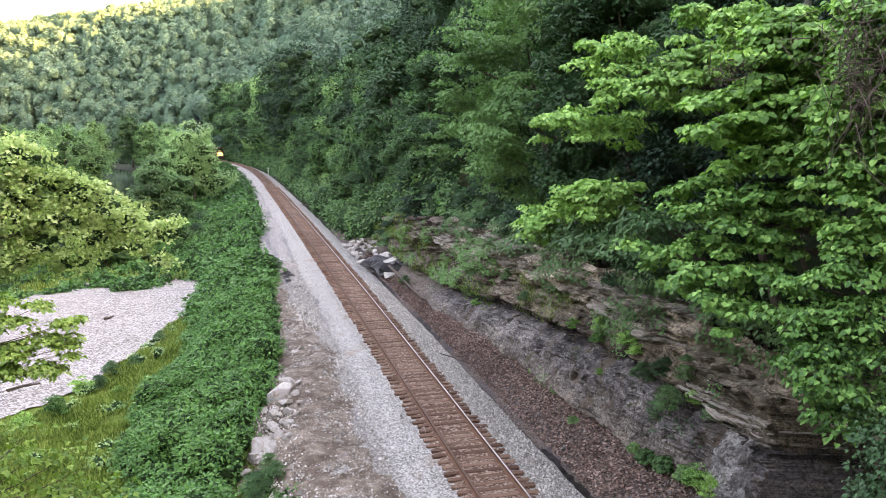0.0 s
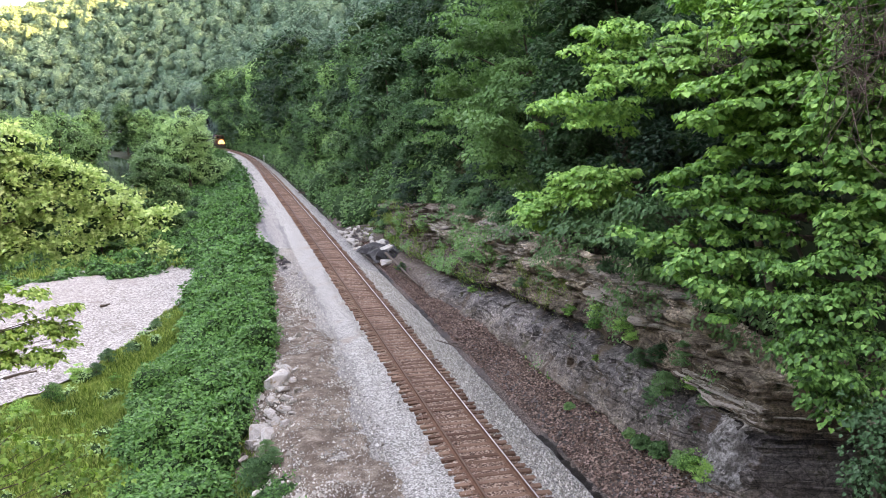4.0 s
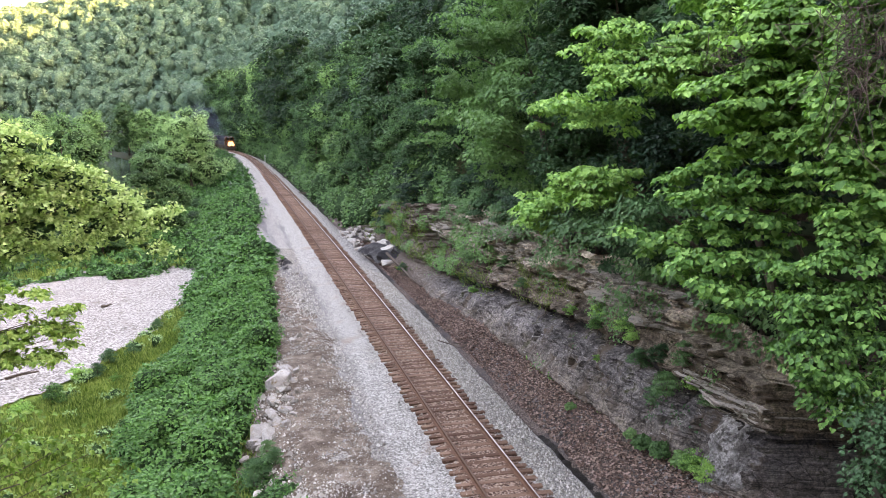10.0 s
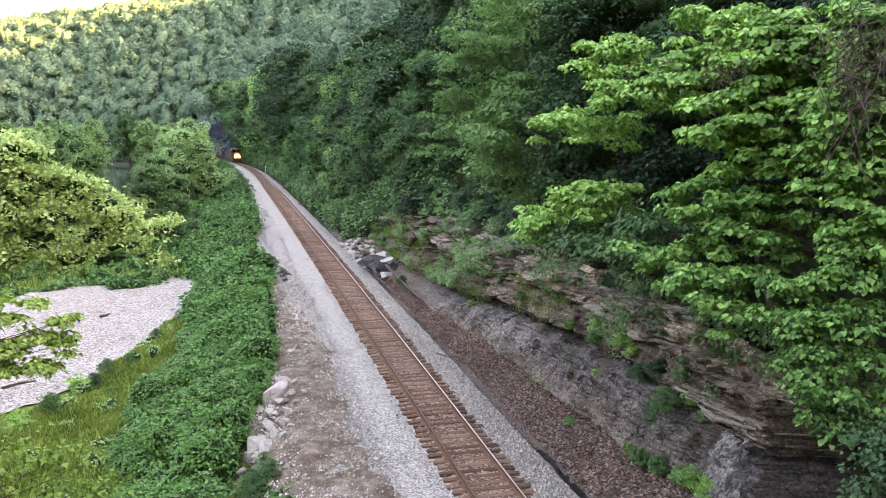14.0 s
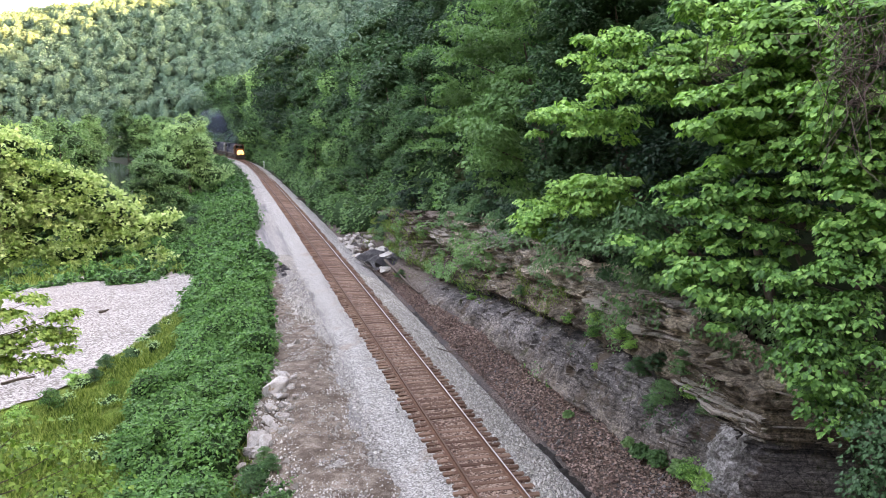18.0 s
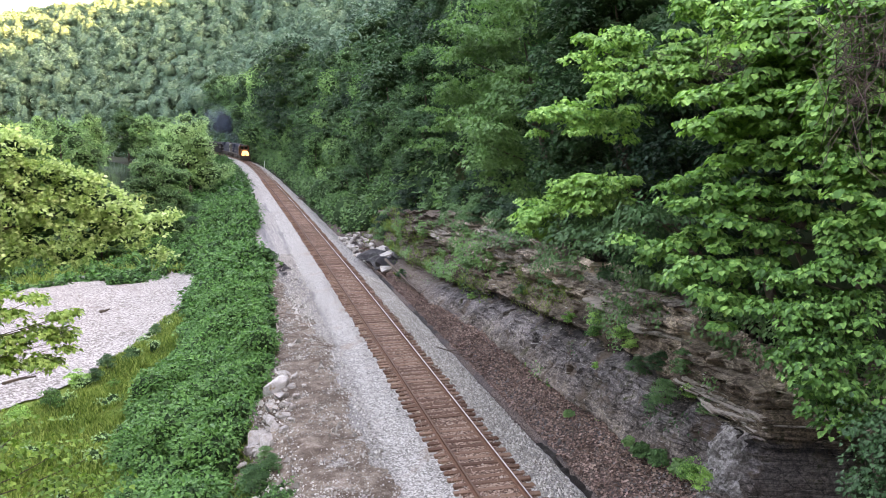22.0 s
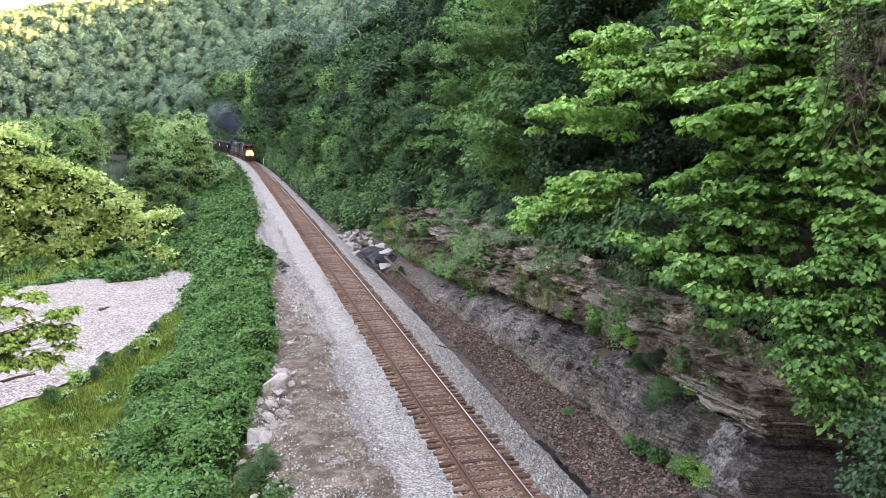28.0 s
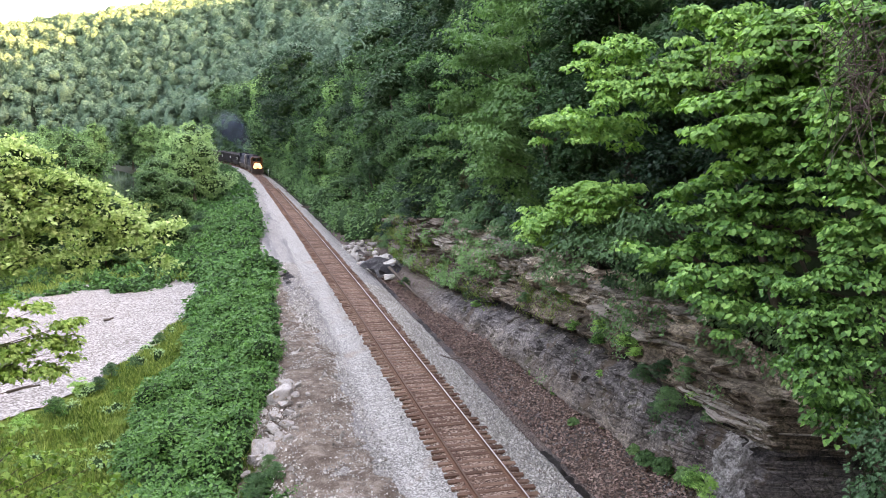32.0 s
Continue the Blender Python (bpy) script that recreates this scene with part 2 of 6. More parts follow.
GRASS_SOIL = surface("grassy_soil", [(.3, (.03, .06, .012)), (.5, (.085, .14, .024)), (.7, (.16, .21, .045))], .5, 14, .95, .7, .08, spots=((.10, .08, .04), .2, .55, .75))
# Dark soil taken near black, so gaps between leaves look deeply shaded.
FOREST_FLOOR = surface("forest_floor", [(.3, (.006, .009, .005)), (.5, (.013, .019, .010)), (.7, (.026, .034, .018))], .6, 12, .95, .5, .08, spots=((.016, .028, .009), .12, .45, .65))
GRAVEL = surface("gravel", [(.26, (.10, .096, .086)), (.5, (.218, .206, .183)), (.74, (.41, .385, .345))], .5, 40, .9, .7, .03, cells=27, spots=((.125, .12, .122), .5, .5, .66), spot_stretch=(1.8, .10, 1))
BALLAST = surface("ballast", [(.26, (.11, .105, .094)), (.5, (.248, .236, .21)), (.74, (.47, .447, .405))], .5, 50, .9, .8, .04, cells=22, spots=((.2, .14, .10), .5, .56, .75))
BAR_GRAVEL = surface("river_gravel", [(.28, (.12, .108, .095)), (.5, (.235, .22, .196)), (.7, (.38, .36, .325))], .3, 16, .9, .6, .05, cells=11, spots=((.17, .14, .125), .25, .58, .8))
DIRT = surface("rubble_dirt", [(.38, (.045, .036, .03)), (.52, (.155, .120, .090)), (.66, (.34, .285, .235))], 1.6, 24, .95, 1.0, .06, spots=((.085, .06, .044), 1.7, .50, .66))
LITTER = surface("leaf_litter", [(.3, (.032, .022, .018)), (.5, (.088, .066, .055)), (.72, (.19, .15, .128))], .7, 30, .95, .7, .03, cells=32, spots=((.06, .053, .052), .35, .45, .65))
TIE_WOOD = surface("tie_wood", [(.35, (.038, .021, .015)), (.6, (.112, .060, .040)), (.9, (.25, .155, .108))], 3, 30, .9, .6, .02, stretch=(.6, 5, 1), per_object=.3)
CRIB = surface("rusty_crib_ballast", [(.3, (.05, .028, .020)), (.5, (.155, .09, .063)), (.74, (.37, .26, .20))], .8, 40, .95, 1.0, .04, cells=21)
RAIL_RUST = surface("rail_rust", [(.3, (.06, .03, .02)), (.6, (.14, .07, .045)), (.8, (.2, .11, .07))], 3, 50, .75, .3, .005)
# Pale steel: the sky's glint is painted onto the right rail's top.
GLINT_STEEL = surface("rail_glint", [(.3, (.42, .40, .38)), (.7, (.56, .54, .52))], 2, 60, .5, .05, .002, metal=.6, stretch=(1, .05, 1))
BARK = surface("bark", [(.3, (.045, .035, .028)), (.6, (.12, .10, .08)), (.8, (.2, .18, .15))], 3, 20, .95, .8, .04, stretch=(3, 3, .4))
PALE_BARK = surface("pale_bark", [(.3, (.12, .11, .09)), (.55, (.3, .28, .24)), (.75, (.5, .48, .43))], 2, 16, .9, .5, .02, stretch=(2, 2, .6))
DEAD_WOOD = surface("dead_wood", [(.3, (.045, .034, .028)), (.6, (.11, .085, .07)), (.8, (.2, .165, .14))], 4, 30, .95, .4, .01)
BOULDER = surface("pale_stone", [(.3, (.13, .118, .10)), (.5, (.33, .305, .27)), (.7, (.56, .53, .48))], 2.2, 26, .9, 1.0, .05, spots=((.27, .19, .11), 1.4, .55, .68), per_object=.12)
DARK_BOULDER = surface("dark_stone", [(.4, (.018, .018, .02)), (.58, (.06, .058, .058)), (.78, (.3, .29, .28))], .8, 14, .85, .6, .05, per_object=.1)
# Leaf tones also carry light: bright and vine leaves sky-lit, dark ones shaded.
LEAF_BRIGHT = leaf_material("bright_leaf", (.018, .068, .02), (.088, .25, .060), (.28, .52, .145), .25, each=.6)
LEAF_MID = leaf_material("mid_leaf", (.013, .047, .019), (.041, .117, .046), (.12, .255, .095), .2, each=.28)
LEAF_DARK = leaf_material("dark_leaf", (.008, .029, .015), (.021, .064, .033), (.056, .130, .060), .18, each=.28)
LEAF_VINE = leaf_material("vine_leaf", (.08, .21, .055), (.26, .52, .14), (.48, .72, .27), .32, each=.6)
# Sycamore leaves are lightened to stand for open sky on the crown.
LEAF_SYCAMORE = leaf_material("sycamore_leaf", (.15, .26, .08), (.37, .52, .21), (.62, .73, .40), .42, each=.65)
LEAF_KNOT = leaf_material("knotweed_leaf", (.011, .050, .015), (.036, .135, .034), (.098, .265, .068), .16, each=.6)
# Distant leaves are bluer and paler: aerial haze painted into the colour.
LEAF_HAZE = leaf_material("haze_leaf", (.036, .086, .060), (.066, .136, .092), (.110, .195, .120), .12, .5, .7, .10, .06)
LEAF_RIVER = leaf_material("river_leaf", (.022, .068, .022), (.056, .145, .048), (.13, .26, .09), .22, each=.4)
# The same haze tint for the mounds behind the distant leaves.
HAZE_FOLIAGE = surface("haze_foliage", [(.36, (.030, .070, .052)), (.5, (.062, .128, .088)), (.64, (.110, .195, .120))], .12, .9, .9, 1.0, 1.6)
LEAF_LIGHT = leaf_material("light_leaf", (.034, .096, .034), (.086, .21, .068), (.20, .37, .13), .25, each=.28)
LEAF_BANK = leaf_material("bank_leaf", (.040, .115, .042), (.128, .275, .105), (.26, .44, .19), .28, each=.22)
GRASS = leaf_material("grass_blade", (.03, .075, .015), (.10, .185, .038), (.23, .32, .09), .2, .6, .5, .4)
# Dark core colour: the shade deep inside leaf masses is painted in.
SHADE_CORE = surface("shade_core", [(.34, (.010, .030, .012)), (.5, (.026, .066, .026)), (.68, (.06, .125, .048))], 1.2, 7, .9, 1.0, .25)
LEAF_YELLOW = leaf_material("yellow_green_leaf", (.035, .09, .018), (.115, .235, .045), (.27, .41, .11), .35, each=.6)
CEDAR = leaf_material("cedar_spray", (.022, .03, .014), (.055, .066, .03), (.10, .11, .05), .05, each=.5)

# ---- leaves ----
LEAF_PLAIN = (np.array([(0, 0, 0), (.36, .42, .10), (0, 1, -.06), (-.36, .42, .10)]), np.array([(0, 1, 2), (0, 2, 3)]))
LEAF_HEART = (np.array([(0, .02, 0), (.34, -.02, .08), (.5, .34, .12), (0, 1, -.14), (-.5, .34, .12), (-.34, -.02, .08)]), np.array([(0, 1, 2), (0, 2, 3), (0, 3, 4), (0, 4, 5)]))


def leaves(places, tips, ups, sizes, shape=LEAF_PLAIN):
    """Vertices and triangles of many leaves. tips: the way each points; ups: its upper side; sizes in metres."""
    y = tips / (np.linalg.norm(tips, axis=1, keepdims=True) + 1e-9)
    x = np.cross(y, ups)
    x /= np.linalg.norm(x, axis=1, keepdims=True) + 1e-9
    z = np.cross(x, y)
    v0, f0 = shape
    s = sizes[:, None, None]
    v = places[:, None, :] + s * (v0[None, :, 0:1] * x[:, None, :] + v0[None, :, 1:2] * y[:, None, :] + v0[None, :, 2:3] * z[:, None, :])
    f = f0[None] + (np.arange(len(places)) * len(v0))[:, None, None]
    return v.reshape(-1, 3), f.reshape(-1, 3)


LEAF_ROUND = (np.array([(0, .03, 0), (.32, -.06, .07), (.55, .22, .12), (.42, .66, .05), (0, .98, -.13), (-.42, .66, .05), (-.55, .22, .12), (-.32, -.06, .07)]), np.array([(0, 1, 2), (0, 2, 3), (0, 3, 4), (0, 4, 5), (0, 5, 6), (0, 6, 7)]))
LEAF_LOBED = (np.array([(0, 0, 0), (.30, .10, .05), (.52, .42, .10), (.24, .52, .03), (0, 1, -.12), (-.24, .52, .03), (-.52, .42, .10), (-.30, .10, .05)]), np.array([(0, 1, 2), (0, 2, 3), (0, 3, 4), (0, 4, 5), (0, 5, 6), (0, 6, 7)]))


def unit(a):
    return a / (np.linalg.norm(a, axis=-1, keepdims=True) + 1e-9)


def dome_leaves(r, clumps, per, size, shape=LEAF_PLAIN, droop=.5):
    """Leaves shingled over the upper sides of small domes, rows of x, y, z, radius, height."""
    c = np.asarray(clumps, float)
    m = len(c)
    d = r.normal(0, 1, (m, per, 3))
    d[..., 2] = np.abs(d[..., 2]) - .3
    d = unit(d)
    wob = 1 + .3 * (2 * value_noise(d[..., 0] * 2 + np.arange(m)[:, None] * 5.7, d[..., 1] * 2, d[..., 2] * 2) - 1) + r.normal(0, .07, (m, per))
    p = c[:, None, :3] + d * wob[..., None] * np.stack([c[:, 3], c[:, 3], c[:, 4]], 1)[:, None, :]
    tip = d * (1, 1, 0) + r.normal(0, .38, d.shape) - np.array((0, 0, droop))
    up = d * (.55, .55, .3) + np.array((0, 0, .9)) + r.normal(0, .2, d.shape)
    return leaves(p.reshape(-1, 3), tip.reshape(-1, 3), up.reshape(-1, 3), size * r.uniform(.6, 1.25, m * per), shape)


def tier_leaves(r, blobs, sprays, per, size, length, shape, droop):
    """Leaves in flat boughs: every blob holds shingled fans on two levels, with dark gaps between them."""
    rows = []
    total = sum(b[3] for b in blobs)
    for cx, cy, cz, rx, ry, rz in blobs:
        tx, ty = r.normal(0, .38, 2)
        for i in range(max(4, int(sprays * rx / total))):
            a, q = r.uniform(0, 2 * math.pi), rx * r.uniform(.1, .95)
            rad = length * r.uniform(.22, .42)
            level = rz * (.55 if i % 3 else -.75) - .35 * rz * (q / rx) ** 2 + q * (tx * math.cos(a) + ty * math.sin(a))
            rows.append((cx + q * math.cos(a), cy + q * math.sin(a), cz + level + r.normal(0, .1), rad, rad * r.uniform(.35, .6)))
    return dome_leaves(r, rows, per, size, shape, .35 + droop)


def crown_leaves(r, blobs, sprays, per, size, length=1.5, shape=LEAF_PLAIN, droop=.3):
    """Leaves of a crown: small leafy domes over the outsides of several blobs (x, y, z, rx, ry, rz)."""
    weights = np.array([b[3] * b[4] for b in blobs])
    rows = []
    for i in r.choice(len(blobs), sprays, p=weights / weights.sum()):
        cx, cy, cz, rx, ry, rz = blobs[i]
        d = r.normal(0, 1, 3)
        d[2] = abs(d[2]) - .2
        d = unit(d)
        reach = r.uniform(.75, 1.05)
        rad = length * r.uniform(.28, .55)
        rows.append((cx + d[0] * rx * reach, cy + d[1] * ry * reach, cz + d[2] * rz * reach, rad, rad * r.uniform(.5, .8)))
    return dome_leaves(r, rows, per, size, shape, .3 + droop)


def lumps(centres, radii, heights, seed=0.0, across=8, down=5, rough=0.0):
    """Closed uneven mounds that stand in for dense inner foliage."""
    c, rad, hgt = np.asarray(centres, float), np.asarray(radii, float), np.asarray(heights, float)
    m = len(c)
    la, lo = np.meshgrid(np.linspace(-1.35, 1.5, down), np.arange(across) * 2 * math.pi / across, indexing="ij")
    e = np.stack([np.cos(la) * np.cos(lo), np.cos(la) * np.sin(lo), np.sin(la)], -1).reshape(1, -1, 3) + np.zeros((m, 1, 1))
    w = 1 + .4 * (2 * value_noise(e[..., 0] * 1.9 + np.arange(m)[:, None] * 3.7 + seed, e[..., 1] * 1.9, e[..., 2] * 1.9) - 1)
    if rough:
        w = w + rough * (2 * value_noise(e[..., 0] * 5 + np.arange(m)[:, None] * 9.1, e[..., 1] * 5, e[..., 2] * 5) - 1)
    v = c[:, None, :] + e * w[..., None] * np.stack([rad, rad, hgt], 1)[:, None, :]
    g = np.arange(down * across).reshape(down, across)
    h = np.roll(g, -1, 1)
    f = np.concatenate([np.stack([g[:-1], h[:-1], h[1:]], -1).reshape(-1, 3), np.stack([g[:-1], h[1:], g[1:]], -1).reshape(-1, 3)])
    return v.reshape(-1, 3), (f[None] + (np.arange(m) * down * across)[:, None, None]).reshape(-1, 3)


def coat(r, centres, radii, heights, outward, cover, size, shape=LEAF_PLAIN, droop=.35, face=.45, lift=.5, loose=.28):
    """Leaves over the outer and upper sides of mounds, as many as cover that share of them; each faces about the way its mound does there."""
    area = .36 if shape is LEAF_PLAIN else .5
    count = np.maximum(6, (cover * 2 * math.pi * radii * np.maximum(radii, heights) / (area * size * size))).astype(int)
    k = np.repeat(np.arange(len(radii)), count)
    n = len(k)
    e = unit(unit(r.normal(0, 1, (n, 3))) + .55 * outward[k] + np.array((0, 0, lift)))
    w = 1 + .4 * (2 * value_noise(e[:, 0] * 1.9 + k * 3.7, e[:, 1] * 1.9, e[:, 2] * 1.9) - 1)
    w = w * r.uniform(.86 - .3 * (loose > .4), 1.16 + .45 * (loose > .4), n)
    p = centres[k] + e * w[:, None] * np.stack([radii, radii, heights], 1)[k]
    tip = e * (1, 1, .3) + r.normal(0, .5, (n, 3)) - np.array((0, 0, droop))
    up = e * face + np.array((0, 0, .8)) + r.normal(0, loose, (n, 3))
    return leaves(p, tip, up, size * r.uniform(.6, 1.3, n), shape)


def clump_crown(r, blobs, clump, cover, size, shape=LEAF_PLAIN, droop=.35, inner=.56, loose=.28):
    """A crown of leafy clumps standing proud all over several masses (x, y, z, rx, ry, rz), with hollows between them:
    the leaves, and the inner mounds that darken the hollows.
    """
    cs, ds, rs, hs = [], [], [], []
    for i, (cx, cy, cz, rx, ry, rz) in enumerate(blobs):
        n = max(4, int(1.15 * 4 * rx * (rx + rz) / 2 / clump ** 2 * .8))
        d = r.normal(0, 1, (n, 3))
        d[:, 2] = d[:, 2] * .9 + .25
        d = unit(d)
        c = np.array((cx, cy, cz)) + d * r.uniform(.55, 1.05, n)[:, None] * (rx, ry, rz)
        keep = np.ones(n, bool)
        for j, (ox, oy, oz, qx, qy, qz) in enumerate(blobs):
            if j != i:
                keep &= (((c - (ox, oy, oz)) / (qx, qy, qz)) ** 2).sum(1) > .36
        rad = clump * r.uniform(.55, 1.25, n)
        cs.append(c[keep]), ds.append(d[keep]), rs.append(rad[keep]), hs.append((rad * r.uniform(.55, .85, n))[keep])
    c, d, rad, h = np.concatenate(cs), np.concatenate(ds), np.concatenate(rs), np.concatenate(hs)
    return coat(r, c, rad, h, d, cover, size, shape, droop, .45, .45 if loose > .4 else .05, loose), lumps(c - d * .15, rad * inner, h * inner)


def limb_mesh(r, points, r0, r1, sides=7):
    """A bent tapered limb through the points."""
    pts = [Vector(p) for p in points]
    n = len(pts)
    vs, fs = [], []
    for i, p in enumerate(pts):
        d = (pts[min(i + 1, n - 1)] - pts[max(i - 1, 0)]).normalized()
        q = d.to_track_quat("Z", "Y")
        rad = r0 + (r1 - r0) * i / (n - 1)
        for k in range(sides):
            a = 2 * math.pi * k / sides
            w = rad * (1 + .12 * math.sin(3 * a + i))
            vs.append(p + q @ Vector((w * math.cos(a), w * math.sin(a), 0)))
    for i in range(n - 1):
        for k in range(sides):
            fs.append((i * sides + k, i * sides + (k + 1) % sides, (i + 1) * sides + (k + 1) % sides, (i + 1) * sides + k))
    return from_arrays("limb", [tuple(v) for v in vs], fs, True)


def make_tree(seed, height, spread, crown_base, sprays, per, leaf, material, bark, lean=(0, 0), shape=LEAF_PLAIN, length=1.5, limbs=6, name="tree", droop=.3, blobs_n=7, masses=None, tiers=False, clump=0.0, cover=.5, twig=1.0, inner=.56, loose=.28):
    """A tree at the origin: tapered trunk, limbs and a crown of leaf sprays on uneven blobs."""
    r = np.random.default_rng(seed)
    root = empty(name, Matrix())
    top = np.array((lean[0], lean[1], height * .86))
    pts = [(0, 0, -.6)]
    for i in range(1, 6):
        f = i / 5
        w = r.normal(0, .12 * height / 10, 2) * (f < .99)
        pts.append((top[0] * f ** 1.5 + w[0], top[1] * f ** 1.5 + w[1], top[2] * f))
    part("trunk", limb_mesh(r, pts, (height * .016 + .05) * twig, .03 * twig), bark, root)
    blobs = list(masses or [])
    blobs_n = len(blobs) or blobs_n
    for i in range(0 if masses else blobs_n):
        a = 2.4 * i + r.uniform(-.4, .4)
        f = (i + .5) / blobs_n
        z = crown_base + (height - crown_base) * (.12 + .78 * f)
        k = math.sin(math.pi * min(.98, .22 + .72 * f)) * spread
        rad = k * r.uniform(.25, .62)
        c = (lean[0] * (z / height) ** 1.5 + rad * math.cos(a), lean[1] * (z / height) ** 1.5 + rad * math.sin(a), z)
        q = spread * r.uniform(.30, .52) * (1.08 - .3 * f)
        blobs.append((*c, q, q, q * r.uniform(.5, .75)))
    for i in range(min(limbs, blobs_n)):
        b = blobs[i]
        z0 = max(crown_base * .55, b[2] - (.07 if masses else .22) * height)
        f = z0 / height
        p0 = Vector((lean[0] * f ** 1.5, lean[1] * f ** 1.5, z0))
        p2 = Vector(b[:3])
        p1 = p0.lerp(p2, .55) + Vector((0, 0, -(.01 if masses else .06) * height))
        part("limb", limb_mesh(r, [p0, p1, p2], (.035 + height * .005) * twig, .02 * twig, 5), bark, root)
    if clump:
        (v, f), (iv, jf) = clump_crown(r, blobs, clump, cover, leaf, shape, droop, inner, loose)
        # Dark mounds put the crown's inner shade into colour.
        part("inner_foliage", from_arrays("inner_foliage", iv, jf, True), SHADE_CORE, root, "dark mounds standing in for shaded inner leaves of the crown")
    else:
        v, f = tier_leaves(r, blobs, sprays, per, leaf, length, shape, droop) if tiers else crown_leaves(r, blobs, sprays, per, leaf, length, shape, droop)
    part("crown", from_arrays("crown", v, f), material, root)
    return root


def place(tree, x, y, turn=0.0, z=None, scale=1.0, **tags):
    """A copy of a tree on the ground."""
    zz = float(ground_z([x], [y])[0]) if z is None else z
    c = copy_thing(tree, Matrix.Translation((x, y, zz)) @ Matrix.Rotation(turn, 4, "Z"))
    c.scale = (scale, scale, scale)
    tagged(c, **tags)
    return c


def drop_model(ob):
    for o in (*ob.children_recursive, ob):
        bpy.data.objects.remove(o)

# ---- ground, one sheet to the horizon ----
def spread_axis(lo, hi, centre, fine, growth):
    """Grid lines, fine round the centre and wider outwards."""
    out, step, x = [centre], fine, centre
    while x < hi:
        step *= growth
        x += step
        out.append(x)
    step, x = fine, centre
    while x > lo:
        step *= growth
        x -= step
        out.insert(0, x)
    return np.array(out)


gx, gy = spread_axis(-2600, 2600, 8, .5, 1.045), spread_axis(-1800, 3600, 40, .7, 1.035)
GX, GY = np.meshgrid(gx, gy, indexing="ij")
gi = np.arange(GX.size).reshape(GX.shape)
gf = np.stack([gi[:-1, :-1], gi[1:, :-1], gi[1:, 1:], gi[:-1, 1:]], -1).reshape(-1, 4)
thing("ground", from_arrays("ground", np.stack([GX.ravel(), GY.ravel(), ground_z(GX, GY)], 1), gf, True), FOREST_FLOOR, "dark soil and leaf mould of a wooded river valley, blackened for shade", "ground", kind="structure")

# ---- gravel road, ballast, ditch bank ----
s_near = np.concatenate([np.arange(5, 90, .35), np.arange(90, 420, 1.5)])
thing("gravel_road", strip("gravel_road", s_near, np.linspace(-5.9, -1.6, 16), np.interp(np.linspace(-5.9, -1.6, 16), [-5.9, -5.4, -3.9, -3.2, -2.5, -1.6], [-.62, -.3, -.27, -.31, -.26, -.2]), .5, 3.0, .03), GRAVEL, "pale grey crushed gravel service road beside the track", "road", kind="structure")
def verge():
    s = np.arange(8, 75, .3)
    q = np.linspace(0, 1, 22)
    S, Q = np.meshgrid(s, q, indexing="ij")
    right = np.interp(S, [8, 22, 36, 44, 52, 60, 75], [-3.3, -3.3, -3.3, -3.5, -4.2, -4.8, -5.2]) + .7 * fractal(S * .45, 0 * S + 2.0) + .5 * fractal(S * 1.9, 0 * S + 4.0)
    U = -8.2 + (right + 8.2) * Q
    Z = np.interp(U, [-8.2, -7.6, -6.4, -5.6, -5.3, -3.9, -3.2, -2.5, -1.6], [-1.6, -1.25, -.5, -.27, -.25, -.235, -.27, -.225, -.17])
    X, Y = at(S.ravel(), U.ravel())
    lump = .07 * fractal(X * 1.3, Y * 1.3, 8.0) + .035 * fractal(X * 4.1, Y * 4.1, 3.0)
    Z = Z.ravel() + lump * np.clip((1 - Q.ravel()) * 5, 0, 1) - .03 * np.clip((Q.ravel() - .9) * 10, 0, 1)
    i = np.arange(S.size).reshape(S.shape)
    f = np.stack([i[:-1, :-1], i[:-1, 1:], i[1:, 1:], i[1:, :-1]], -1).reshape(-1, 4)
    return from_arrays("rubble_verge", np.stack([X, Y, Z], 1), f, True)


thing("rubble_verge", verge(), DIRT, "brown dirt verge littered with broken pale stone", "verge", kind="structure")
thing("ballast", strip("ballast", s_near, [-2.9, -2.25, -1.75, -1.45, -.6, 0, .6, 1.3, 1.5, 2.1, 2.7, 3.25], [-.30, -.2, -.11, -.06, -.06, -.06, -.06, -.06, -.06, -.3, -.52, -.8], .12, 1.0, .025), BALLAST, "grey crushed-stone ballast bed under the track", "ballast", kind="structure")
thing("crib_ballast", strip("crib_ballast", s_near, [-1.15, -.8, 0, .8, 1.15], [-.05, .008, .014, .008, -.05], .05, 5.0, .012), CRIB, "rust-brown stained stones between the ties", "ballast", kind="structure")
FOOT_S = [10, 15, 20, 24, 30, 40, 50, 62, 75, 100]


def foot_u(s):
    """Where the foot of the rock stands, metres right of the track."""
    return np.interp(s, FOOT_S, [7.2, 6.4, 5.6, 5.25, 5.15, 4.9, 4.4, 4.25, 4.5, 4.8])


def foot_z(s):
    return np.interp(s, FOOT_S, [.9, .9, .75, .55, .4, .2, -.25, -.3, -.2, -.1])


def bank_z(s, u):
    """Height of the bank between the ditch and the rock."""
    rise = np.clip((u - 3.75) / (foot_u(s) - 3.75), 0, 1.5) ** .85
    return np.where(u < 3.75, np.interp(u, [3.05, 3.4, 3.75], [-.76, -.86, -.66]), -.66 + (foot_z(s) + .66) * rise)


